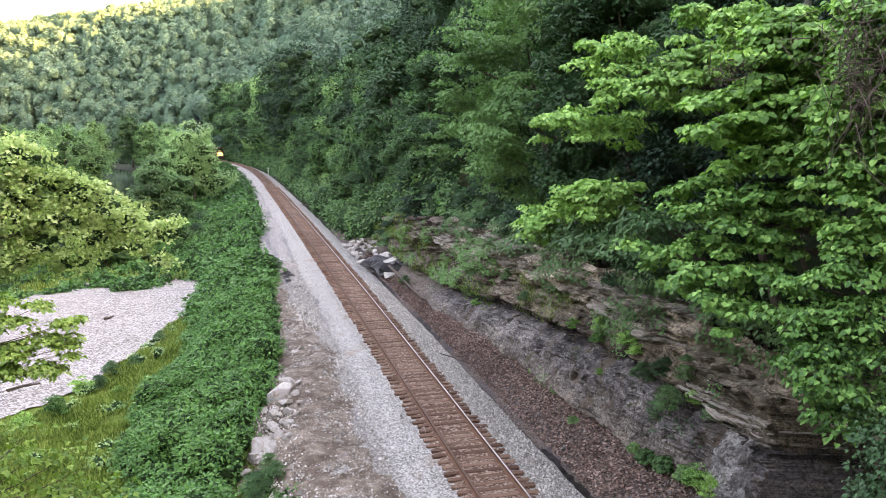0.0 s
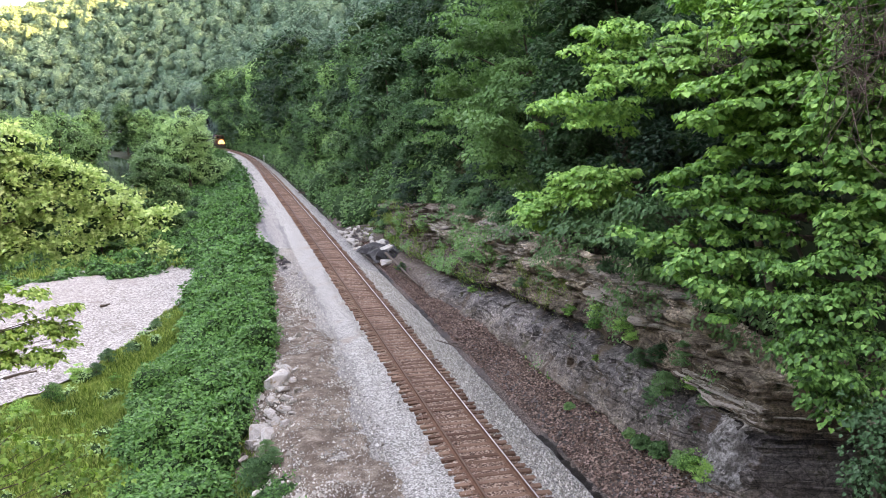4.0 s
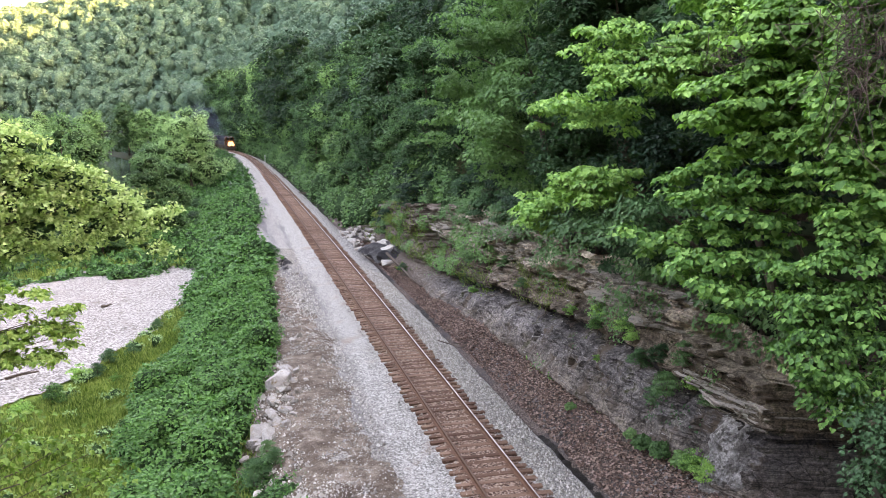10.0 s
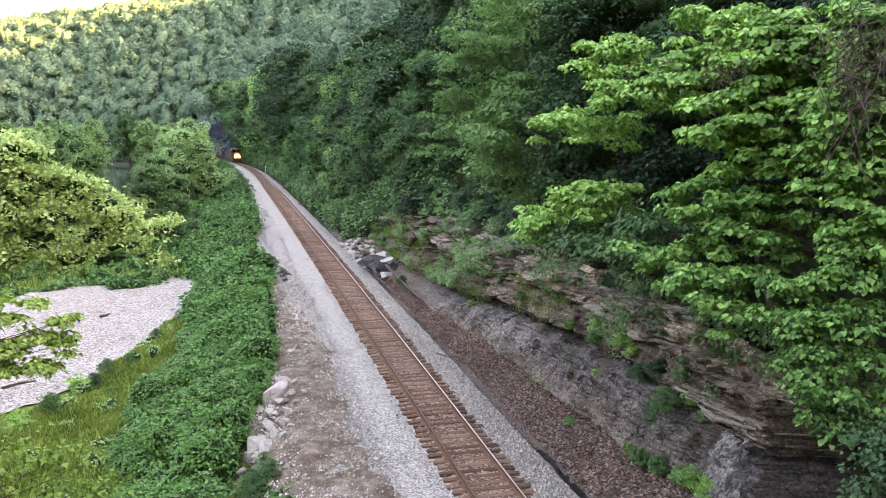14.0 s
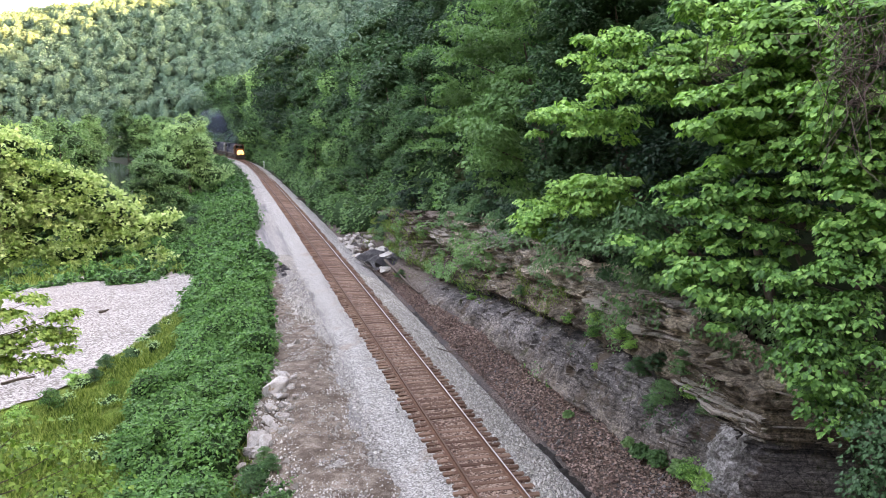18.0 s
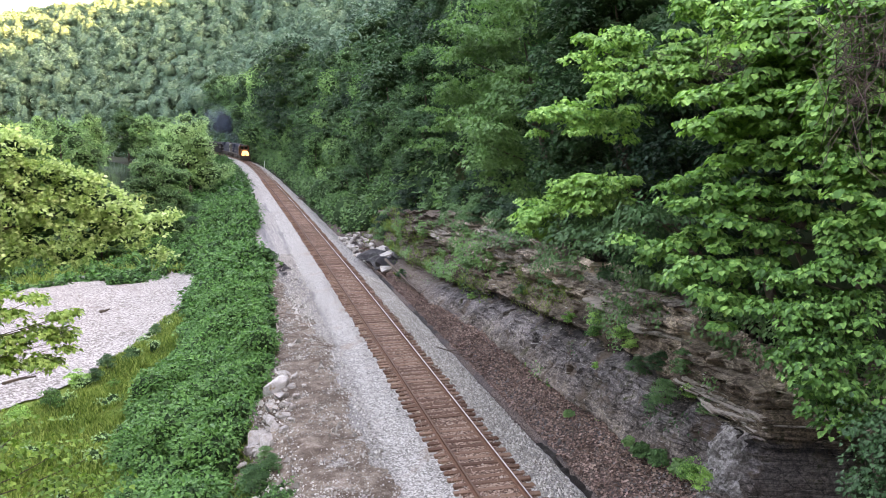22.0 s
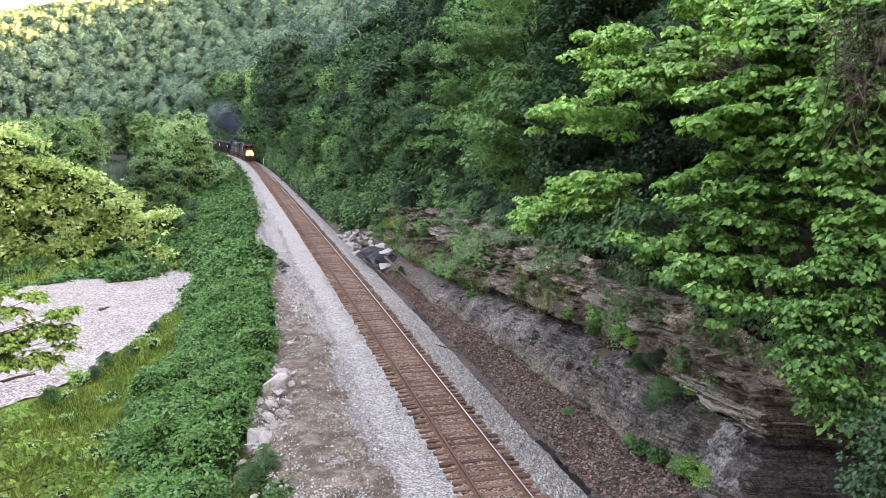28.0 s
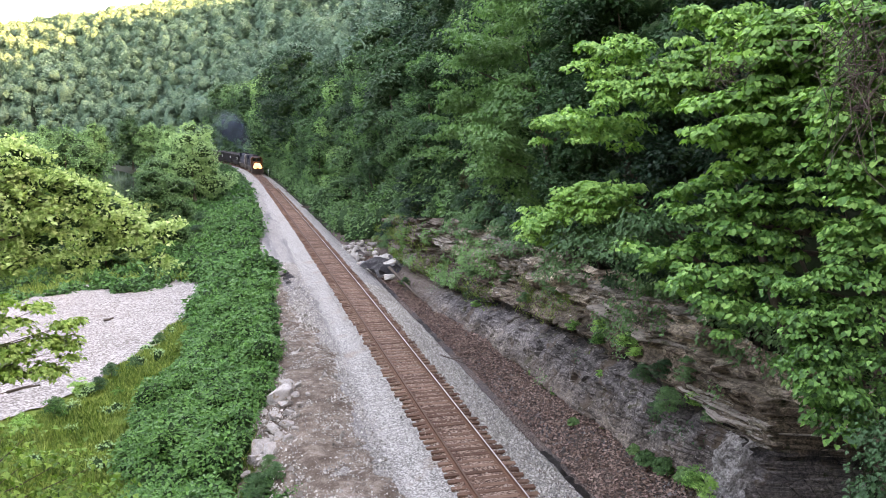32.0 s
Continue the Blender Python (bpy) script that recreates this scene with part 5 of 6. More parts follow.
t = cliff_tree(133, (-7.6, 17.4, -3.2), [(-5.0, 18.3, 5.0, .3, .25), (-4.6, 18.4, 4.9, .3, .2), (-4.6, 18.1, 4.4, .4, .25), (-3.9, 18.3, 4.3, .35, .2), (-3.3, 18.3, 4.1, .35, .2), (-4.8, 17.9, 3.9, .4, .3), (-4.0, 18.0, 3.7, .4, .25), (-3.3, 18.0, 3.5, .4, .25), (-2.8, 18.1, 3.6, .25, .2)], 60, 11, .14, LEAF_YELLOW, .8, LEAF_LOBED, label="thin sycamore sapling with sparse yellow-green leaves", droop=.2, limbs=9, twig=.3)
t["group"] = "river bank trees"
for k, (x, y, sc) in enumerate([(-7.4, 50.0, .3), (-8.6, 47.2, .42), (-6.4, 51.4, .26), (-9.4, 43.8, .45), (-7.8, 47.6, .28), (-10.6, 42.0, .4), (-5.2, 57.5, .25), (-6.6, 46.4, .22)]):
    place(SHRUBS[k % 2], x, y, k * 2.1, None, sc, label="leafy weed at the edge of the gravel bar", category="plant", group="weeds by the gravel bar")
for o in (*MID_TREES, *BACK_TREES, *RIVER_TREES, *SHRUBS):
    drop_model(o)

# ---- far woods ----
LEAF_FULL = (LEAF_PLAIN[0] * (1.45, 1, 1.3), LEAF_PLAIN[1])


def far_woods():
    """Crowns of the wooded hillsides: leaves over uneven mounds, low mounds filling the gaps between them."""
    r = np.random.default_rng(9)
    n = 60000
    x, y = r.uniform(-420, 330, n), r.uniform(60, 1150, n)
    s, u = track_coords(x, y)
    ang = np.degrees(np.arctan2(x, y))
    keep = (u > 12) & (u < 470) & (ang > -19) & (ang < 24) & ((s > 320) | (u > np.interp(s, [60, 70, 100, 150, 330], [44, 34, 25, 18, 17])))
    x, y = x[keep], y[keep]
    d = np.hypot(x, y)
    cell = np.where(d < 400, 6.4, 7.4)
    key = np.round(x / cell) * 100003 + np.round(y / cell) + 1e9 * (cell > 7)
    _, first = np.unique(key, return_index=True)
    x, y, d = x[first], y[first], d[first]
    z = ground_z(x, y)
    rad = r.uniform(2.3, 4.5, len(x)) * np.where(r.random(len(x)) < .12, 1.3, 1)
    c = np.stack([x, y, z + 5.5 + .9 * rad + r.uniform(-2.6, 3.2, len(x))], 1)
    hgt = rad * r.uniform(1.0, 1.35, len(x))
    vs, fs, base = [], [], 0
    for lo, hi, cover, size in ((0, 330, .8, .95), (330, 520, .8, 1.15), (520, 3000, .8, 1.6)):
        k = (d >= lo) & (d < hi)
        m = int(k.sum())
        if not m:
            continue
        # every crown is a heap of five or six boughs
        d6 = unit(r.normal(0, 1, (m, 6, 3)) * (1, 1, .8) + np.array((0, 0, .35)))
        bc = (c[k][:, None, :] + d6 * (rad[k][:, None, None] * .62)).reshape(-1, 3)
        br = (rad[k][:, None] * r.uniform(.42, .62, (m, 6))).ravel()
        v, f = coat(r, bc, br, br * r.uniform(.75, 1.0, len(br)), d6.reshape(-1, 3), cover * .62, size, LEAF_FULL, .4, .8, .45, .16)
        vs.append(v)
        fs.append(f + base)
        base += len(v)
    # Low mounds cover the near-black floor, standing for haze in the gaps.
    low = np.stack([x + r.uniform(-3, 3, len(x)), y + r.uniform(-3, 3, len(x)), z + 1.5], 1)
    lv, lf = lumps(np.concatenate([c, low]), np.concatenate([rad * .80, rad * 1.25]), np.concatenate([hgt * .8, 0 * rad + 4.2]), 2.0, 10, 6, .35)
    return from_arrays("far_woods", np.concatenate(vs), np.concatenate(fs)), from_arrays("far_woods", lv, lf, True)


outer, inner = far_woods()
thing("far_woods", outer, LEAF_HAZE, "dense green summer woods covering the hillsides, haze in their colour", "woods", kind="stuff")
thing("far_woods", inner, HAZE_FOLIAGE, "inner foliage and low mounds of the hillside woods, tinted for haze", "woods", kind="stuff")

edge_rows = [(s + tr.uniform(-2, 2), u + tr.uniform(-2, 2), tr.uniform(2.2, 4.2)) for u in (9, 14, 20) for s in np.arange(290, 760, 4.5)]
edge_rows += [(s + tr.uniform(-2, 2), u + tr.uniform(-2, 2), tr.uniform(2.0, 3.6)) for u in (-9, -14, -20) for s in np.arange(300, 560, 5.0)]
brush("wood_edge", edge_rows, .95, .5, 91, LEAF_HAZE, "leafy green edge of the woods beyond the bend, tinted for haze")

# ---- weeds and grass by the river ----
def ground_strip(name, s, us, lift):
    S, U = np.meshgrid(s, us, indexing="ij")
    X, Y = at(S.ravel(), U.ravel())
    i = np.arange(S.size).reshape(S.shape)
    f = np.stack([i[:-1, :-1], i[:-1, 1:], i[1:, 1:], i[1:, :-1]], -1).reshape(-1, 4)
    return from_arrays(name, np.stack([X, Y, ground_z(X, Y) + lift + .06 * fractal(X * .8, Y * .8)], 1), f, True)


thing("grass_slope", ground_strip("grass_slope", np.arange(8, 330, 1.2), np.linspace(-27, -11.6, 22), .06), GRASS_SOIL, "sloping grassy river bank in patchy yellow-green", "grass", kind="structure")


def mat_top(x, y, s, u):
    """Height of the weed canopy over the ground."""
    lump = .75 * fractal(x * .45, y * .45, 6.0) + .95 * fractal(x * 1.0, y * 1.0, 2.0)
    return np.clip(1.25 + 1.35 * lump, .15, 3.0)


def weed_mat(name, n, s0, s1, left, right, leaf, seed, material, label, height=1.0, shape=LEAF_PLAIN, mound=.7, cover=1.0, gaps=-2.0):
    """A thicket of leafy mounds of many sizes, leaning into one another. left, right: rows of s and u."""
    r = np.random.default_rng(seed)
    s = r.uniform(s0, s1, n)
    lo, hi = np.interp(s, *zip(*left)), np.interp(s, *zip(*right))
    lo = lo + .8 * fractal(s * .35, 0 * s + seed, 0, 3)
    hi = hi + .5 * fractal(s * .4, 0 * s + seed + 5, 0, 4)
    rad = mound * np.exp(r.normal(0, .3, n))
    u = lo + rad * .4 + (hi - lo - rad * 1.1) * r.random(n)
    x, y = at(s, u)
    k = fractal(x * .22, y * .22, seed) > gaps
    x, y, s, u, rad, lo, hi = (a[k] for a in (x, y, s, u, rad, lo, hi))
    rim = np.minimum(np.clip((u - lo) / 1.6, 0, 1), np.clip((hi - u) / 1.0, 0, 1)) ** .6
    h = mat_top(x, y, s, u) * height * (.45 + .55 * rim)
    c = np.stack([x, y, ground_z(x, y) + h - rad * .62], 1)
    hgt = rad * r.uniform(.6, .85, len(rad))
    v, f = coat(r, c, rad, hgt, np.zeros_like(c) + np.array((-.1, -.35, .1)), cover, leaf, shape, .35, .4)
    ob = thing(name, from_arrays(name, v, f), material, label, "weeds", kind="stuff")
    low = c.copy()
    low[:, 2] = (c[:, 2] + ground_z(x, y)) / 2
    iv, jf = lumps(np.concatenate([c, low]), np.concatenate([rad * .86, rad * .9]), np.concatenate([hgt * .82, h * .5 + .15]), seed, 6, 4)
    # Shade between the weeds is painted as dark mounds below the leaves.
    part("stems_and_inner_leaves", from_arrays("stems", iv, jf, True), SHADE_CORE, ob, "dark mounds standing in for shaded leaves and stems of the thicket")
    return ob


RIGHT_EDGE = [(15, -9.0), (24, -8.8), (29, -8.0), (34, -6.9), (41, -5.9), (51, -5.8), (58, -5.6), (65, -5.1), (81, -5.9), (100, -4.4), (156, -4.2), (214, -4.4), (300, -4.6)]
LEFT_EDGE = [(15, -12.4), (29, -13.0), (39, -13.4), (50, -11.3), (61, -11.8), (72, -10.4), (78, -11.5), (86, -15.0), (100, -18.0), (127, -17), (160, -16), (300, -18)]
THICKET = "dense waist-high thicket of dark green broad-leaved weeds"
weed_mat("knotweed", 620, 18, 62, LEFT_EDGE, RIGHT_EDGE, .175, 3, LEAF_KNOT, THICKET, cover=1.15)
weed_mat("knotweed", 900, 60, 130, LEFT_EDGE, RIGHT_EDGE, .32, 4, LEAF_KNOT, THICKET, mound=.85, cover=.8)
weed_mat("knotweed", 1100, 128, 300, LEFT_EDGE, RIGHT_EDGE, .55, 5, LEAF_KNOT, THICKET, mound=1.2, cover=.65)
weed_mat("river_weeds", 900, 77, 132, [(77, -40), (132, -40)], [(77, -13.5), (86, -10), (132, -10)], .36, 6, LEAF_KNOT, "patchy green weeds beyond the gravel bar", .6, mound=.8, cover=.9, gaps=-.12)
weed_mat("meadow_weeds", 45, 16, 62, [(16, -17.5), (45, -18), (62, -13)], [(16, -12.2), (62, -11.6)], .15, 11, LEAF_BANK, "clumps of light green weeds among the grass", .3, mound=.38, cover=.6)
weed_mat("creeping_weeds", 150, 19, 28.5, [(19, -8.4), (28.5, -7.8)], [(19, -5.4), (25, -5.6), (28.5, -6.8)], .10, 12, LEAF_KNOT, "low dark creeping weeds on the dirt verge", .26, mound=.3, cover=.8, gaps=-.1)


def grass(name, n, s0, s1, u0, u1, tall, seed, label):
    r = np.random.default_rng(seed)
    s, u = r.uniform(s0, s1, n), r.uniform(u0, u1, n)
    x, y = at(s, u)
    ca, sa = math.cos(radians(77)), math.sin(radians(77))
    bar = np.abs((x + 13.2) * ca + (y - 62.5) * sa) ** 4 / 20.3 ** 4 + np.abs(-(x + 13.2) * sa + (y - 62.5) * ca) ** 4 / 8.5 ** 4
    clump = fractal(x * .5, y * .5, 1.0)
    keep = (bar > .9) & (clump > -.75 + .5 * r.random(n))
    x, y, clump = x[keep], y[keep], clump[keep]
    m = len(x)
    tip = np.stack([r.normal(0, .5, m), r.normal(0, .5, m), np.full(m, 1.0)], 1)
    v, f = leaves(np.stack([x, y, ground_z(x, y) + .04], 1), tip, r.normal(0, 1, (m, 3)), tall * r.uniform(.5, 1.2, m) * (1 + clump), (LEAF_PLAIN[0] * (.22, 1, 1), LEAF_PLAIN[1]))
    return thing(name, from_arrays(name, v, f), GRASS, label, "grass", kind="stuff")


grass("tall_grass", 90000, 12, 62, -20, -7.5, .36, 8, "tall yellow-green grass on the river bank")
grass("verge_grass", 5000, 17, 29, -9.2, -5.0, .22, 18, "sparse low grass on the dirt verge")
grass("tall_grass", 26000, 76, 140, -32, -9, .8, 9, "tall yellow-green grass beyond the gravel bar")

# ---- stones ----
def stone_mesh(seed, sub=3):
    r = np.random.default_rng(seed)
    bm = bmesh.new()
    bmesh.ops.create_icosphere(bm, subdivisions=sub, radius=1)
    cuts = [(unit(r.normal(0, 1, 3)), r.uniform(.36, .72)) for _ in range(13)]
    for v in bm.verts:
        p = np.array(v.co)
        for n, d in cuts:
            e = p @ n - d
            if e > 0:
                p = p - n * e
        p = p * (1.5 + .10 * float(fractal(p[0] * 2.2 + seed, p[1] * 2.2, p[2] * 2.2)) + .012 * r.normal())
        v.co = Vector(p * (1, .85, .8))
    me = bpy.data.meshes.new("stone")
    bm.to_mesh(me)
    bm.free()
    return me


PALE_STONES, DARK_STONES = [stone_mesh(k) for k in range(5)], [stone_mesh(k + 20) for k in range(3)]
for me in PALE_STONES:
    me.materials.append(BOULDER)
for me in DARK_STONES:
    me.materials.append(DARK_BOULDER)


def stone(x, y, z, size, dark=False, k=0, label="pale broken sandstone block on the verge", group="stones"):
    me = (DARK_STONES if dark else PALE_STONES)[k % (3 if dark else 5)]
    ob = thing("rock", me, None, label, "rock", group, m=Matrix.Translation((x, y, z)) @ pose(0, 0, 0, 15 * math.sin(k * 3.1), 18 * math.cos(k * 1.7), k * 67))
    ob.scale = (size * (1.05 + .3 * math.sin(k * 2.3)), size * (.95 + .2 * math.cos(k * 4.1)), size * (.78 + .2 * math.sin(k * 5.7)))
    return ob


for k, (x, y, size) in enumerate([(2.3, 37.0, .5), (2.6, 36.2, .35), (1.2, 31.4, .35), (1.0, 30.4, .3), (2.4, 35.0, .4), (1.6, 33.0, .4), (.7, 29.8, .45), (2.1, 36.4, .8), (1.7, 35.2, .95), (1.9, 34.2, .5), (1.4, 33.4, .72), (2.0, 33.0, .42), (1.3, 32.2, .55), (1.8, 31.8, .6), (.9, 31.0, .85), (1.5, 30.9, .5), (.5, 30.1, .7), (1.1, 30.0, .6), (1.7, 30.3, .38), (2.3, 32.4, .34), (2.6, 33.6, .3), (3.0, 34.8, .28), (.2, 29.4, .4), (2.1, 31.2, .26)]):
    stone(x, y, float(np.interp(track_coords([x], [y])[1][0], [-8.2, -7.6, -6.4, -5.6, -5.3], [-1.6, -1.25, -.5, -.27, -.25])) + size * .15, size * .6, False, k)
for k, (x, y, size, dark) in enumerate([(12.2, 66.6, .95, True), (11.9, 64.2, .85, True), (13.3, 65.2, .9, True), (12.5, 65.4, .75, False), (13.4, 67.8, .6, True), (12.6, 68.4, .7, False), (13.3, 64.0, .55, True), (11.7, 65.5, .6, True), (12.7, 63.2, .65, True), (11.8, 67.8, .5, False), (14.0, 66.3, .7, True), (12.2, 62.4, .4, False)]):
    stone(x, y, -.25 + size * .25, size * 1.25, dark, k + 3, "dark fallen boulder with pale top by the ditch" if dark else "pale fallen boulder by the ditch", "fallen boulders")
sr = np.random.default_rng(14)
for k in range(46):
    s, u = sr.uniform(67, 82), sr.uniform(2.9, 5.2)
    x, y = at(s, u)
    stone(float(x), float(y), -.45 + .35 * (u - 2.9), sr.uniform(.18, .42), False, k, "pale stone of a small rock fall", "fallen boulders")
for k in range(12):
    x, y = sr.normal(4.0, .35), sr.normal(64, 1.0)
    stone(float(x), float(y), -.3, sr.uniform(.12, .3), True, k, "dark stone at the road's edge", "stones at the road's edge")


def scattered(name, n, s0, s1, us, size, seed, zoff, material, label, weight=None):
    """Many small stones in one mesh."""
    r = np.random.default_rng(seed)
    base = np.array([(1, 0, -.2), (-.5, .85, -.2), (-.5, -.85, -.2), (.1, .05, .95), (.6, .5, .45)])
    tri = np.array([(0, 1, 4), (1, 3, 4), (3, 0, 4), (1, 2, 3), (2, 0, 3), (0, 2, 1)])
    s, u = r.uniform(s0, s1, n), r.uniform(us[0], us[1], n)
    if weight is not None:
        k = r.random(n) < weight(s, u)
        s, u = s[k], u[k]
    n = len(s)
    x, y = at(s, u)
    z = zoff(s, u) if callable(zoff) else np.interp(u, zoff[0], zoff[1])
    a = r.uniform(0, 6.28, n)
    sz = size * np.exp(r.normal(0, .36, n))
    b = base[None] * sz[:, None, None] * r.uniform(.6, 1.3, (n, 1, 3))
    c, q = np.cos(a)[:, None], np.sin(a)[:, None]
    v = np.stack([b[..., 0] * c - b[..., 1] * q + x[:, None], b[..., 0] * q + b[..., 1] * c + y[:, None], b[..., 2] + z[:, None] + sz[:, None] * .1], -1)
    f = tri[None] + (np.arange(n) * 5)[:, None, None]
    return thing(name, from_arrays(name, v.reshape(-1, 3), f.reshape(-1, 3)), material, label, "stones", kind="stuff")


CHIPS = leaf_material("stone_chips", (.12, .116, .104), (.27, .26, .233), (.56, .54, .49), .0, .9, .12)
PALE_CHIPS = leaf_material("pale_chips", (.17, .155, .13), (.38, .355, .308), (.68, .65, .585), .0, .9, .12)
RUST_CHIPS = leaf_material("rusty_chips", (.05, .03, .022), (.17, .11, .08), (.42, .34, .28), .0, .9)
BROWN_LEAVES = leaf_material("fallen_leaves", (.06, .038, .030), (.18, .115, .09), (.40, .285, .235), .1, .8)
ROAD = ([-8, -7.6, -6.4, -5.4, -3.9, -3.2, -2.5, -1.9, -1.45], [-1.3, -1.2, -.45, -.28, -.26, -.30, -.25, -.18, -.03])
scattered("road_stones", 20000, 14, 60, (-6.2, -1.4), .024, 51, ROAD, CHIPS, "loose crushed stone on the road")
scattered("verge_stones", 52000, 14, 72, (-7.6, -2.9), .038, 52, ROAD, PALE_CHIPS, "broken pale stones scattered over the verge", lambda s, u: .22 + 1.6 * np.clip(value_noise(s * .5, u * .8) - .3, 0, 1) ** 1.5)
scattered("verge_rubble", 5200, 15, 60, (-7.6, -3.4), .095, 57, ROAD, PALE_CHIPS, "larger lumps of pale broken rock on the verge", lambda s, u: 1.3 * np.clip(value_noise(s * .4, u * .7, 4.0) - .45, 0, 1) + .03)
SHOULDER = ([1.0, 1.5, 2.1, 2.7, 3.25], [-.02, -.03, -.28, -.5, -.74])
scattered("shoulder_stones", 18000, 14, 60, (1.25, 3.15), .032, 53, SHOULDER, PALE_CHIPS, "loose crushed stone on the ballast shoulder")
scattered("crib_stones", 9000, 14, 60, (-1.25, 1.25), .025, 54, ([-1.3, 1.3], [.0, .0]), RUST_CHIPS, "rust-stained stones between the ties")
SHALE = leaf_material("shale_chips", (.03, .028, .029), (.085, .078, .078), (.22, .205, .20), .0, .9)
scattered("shale_chips", 16000, 12, 75, (3.7, 6.4), .04, 55, lambda s, u: bank_z(s, u) + .03, SHALE, "dark shale chips fallen from the rock", lambda s, u: 1.6 * np.clip(value_noise(s * .35, u * .8) - .3, 0, 1) * (u < foot_u(s) + .2))
scattered("shale_slabs", 260, 13, 70, (3.9, 6.2), .075, 58, lambda s, u: bank_z(s, u), PALE_ROCK, "flat grey slabs of shale half buried in the leaves", lambda s, u: u < foot_u(s))
lr = np.random.default_rng(61)
n = 40000
s = lr.uniform(12, 75, n)
u = 3.6 + (foot_u(s) - 3.5) * lr.random(n)
x, y = at(s, u)
v, f = leaves(np.stack([x, y, bank_z(s, u) + .06 + .03 * lr.random(n)], 1), lr.normal(0, 1, (n, 3)) * (1, 1, .25), np.array((0, 0, 1.0)) + lr.normal(0, .3, (n, 3)), lr.uniform(.06, .17, n))
thing("fallen_leaves", from_arrays("fallen_leaves", v, f), BROWN_LEAVES, "dry brown leaves fallen on the bank", "leaves", kind="stuff")

# ---- sticks, post, debris ----
def stick(name, pts, r0, r1, material, label, category="branch"):
    return thing(name, limb_mesh(None, pts, r0, r1, 6), material, label, category)


stick("fallen_branch", [(float(at(a, b)[0]), float(at(a, b)[1]), c) for a, b, c in ((62.5, 3.95, .55), (58.5, 4.1, .3), (55.5, 4.15, .15), (51.5, 4.2, .1))], .12, .07, DEAD_WOOD, "bleached bare branch fallen on the bank")
stick("fallen_branch", [(10.4, 40.4, -.42), (11.0, 39.2, -.4), (11.7, 38.0, -.5)], .035, .02, DEAD_WOOD, "thin grey stick lying across the ballast")
stick("fallen_branch", [(11.0, 39.0, -.35), (11.8, 38.9, -.3)], .03, .015, DEAD_WOOD, "thin grey stick lying across the ditch")
stick("leaning_pole", [(12.9, 84, -.3), (13.6, 85.5, 1.6)], .11, .08, BARK, "dark leaning pole stuck in the bank", "pole")
stick("fallen_branch", [(11.8, 25.2, .1), (12.2, 26.0, .45)], .03, .02, DEAD_WOOD, "thin brown stick on the leaf litter")
x, y = at(222, 3.4)
post = empty("marker_post", Matrix.Translation((float(x), float(y), -.8)), "short white trackside marker post", "post")
WHITE_PAINT = surface("white_paint", [(.3, (.6, .6, .58)), (.7, (.82, .82, .8))], 4, 30, .6, .1, .005)
part("shaft", box(bmesh.new(), -.09, .09, -.06, .06, 0, 1.75, .02), WHITE_PAINT, post)
part("cap", box(bmesh.new(), -.12, .12, -.08, .08, 1.75, 1.85, .02), WHITE_PAINT, post)
for k, (s, u, l) in enumerate([(128, 2.9, 2.2), (127, 3.4, 1.6), (161, 3.0, 1.7), (189, 3.0, 1.5)]):
    b = bmesh.new()
    box(b, -.13, .13, -l / 2, l / 2, 0, .2, .02)
    me = bpy.data.meshes.new("old_tie")
    b.to_mesh(me)
    b.free()
    thing("old_tie", me, BARK, "discarded dark tie lying on the ballast slope", "railway tie", "discarded ties", m=line_pose(s, -.62) @ Matrix.Translation((u, 0, 0)) @ pose(0, 0, 0, 0, 10, 60 + 25 * k))
# tangle of dead vines
tv = np.random.default_rng(77)


def tangle(name, centre, spread, n, label):
    root = empty(name, Matrix.Translation(centre), label, "vine")
    for k in range(n):
        a = tv.normal(0, 1, 3) * spread
        b = a + tv.normal(0, 1, 3) * spread * (1, 1, .6) + (0, 0, -.9 * spread[2])
        mid = (a + b) / 2 + tv.normal(0, .25, 3)
        part("vine", limb_mesh(None, [a, a * .6 + mid * .4 + tv.normal(0, .06, 3), mid, b * .6 + mid * .4, b], .009, .005, 4), DEAD_WOOD, root)
    return root


tangle("dead_vines", (10.8, 11.7, 12.8), np.array((.35, .35, .6)), 130, "tangle of bare brown vine stems")
tangle("dead_vines", (10.6, 14.9, 12.9), np.array((.3, .3, .25)), 50, "tangle of bare brown vine stems")
stick("bare_tree", [(17.9, 21.8, 8.0), (17.7, 21.6, 12), (17.4, 21.5, 15.4), (17.2, 21.4, 20)], .16, .12, PALE_BARK, "pale grey tree trunk among the leaves", "tree")

stick("driftwood", [(-9.9, 64.6, -2.95), (-9.5, 64.5, -2.88), (-9.2, 64.7, -2.8)], .12, .06, BARK, "dark driftwood stub stranded on the gravel bar")
stick("driftwood", [(-12.6, 47.6, -2.95), (-11.9, 48.1, -2.9), (-11.1, 48.6, -2.95)], .10, .05, BARK, "dark driftwood log stranded on the gravel bar")

# ---- the train ----
BLACK_STEEL = surface("black_car_paint", [(.3, (.010, .010, .011)), (.6, (.022, .021, .021)), (.8, (.06, .05, .045))], 1.2, 20, .75, .2, .01)
DARK_BLUE = surface("locomotive_paint", [(.3, (.012, .016, .03)), (.7, (.03, .035, .05))], 1.0, 20, .7, .1, .005)
ORANGE = surface("orange_nose_paint", [(.3, (.045, .018, .009)), (.7, (.10, .038, .014))], 1.5, 20, .5, .1, .005)
GREY_PANEL = surface("grey_panel", [(.3, (.09, .085, .075)), (.7, (.16, .15, .135))], 1.5, 20, .6, .1, .005)
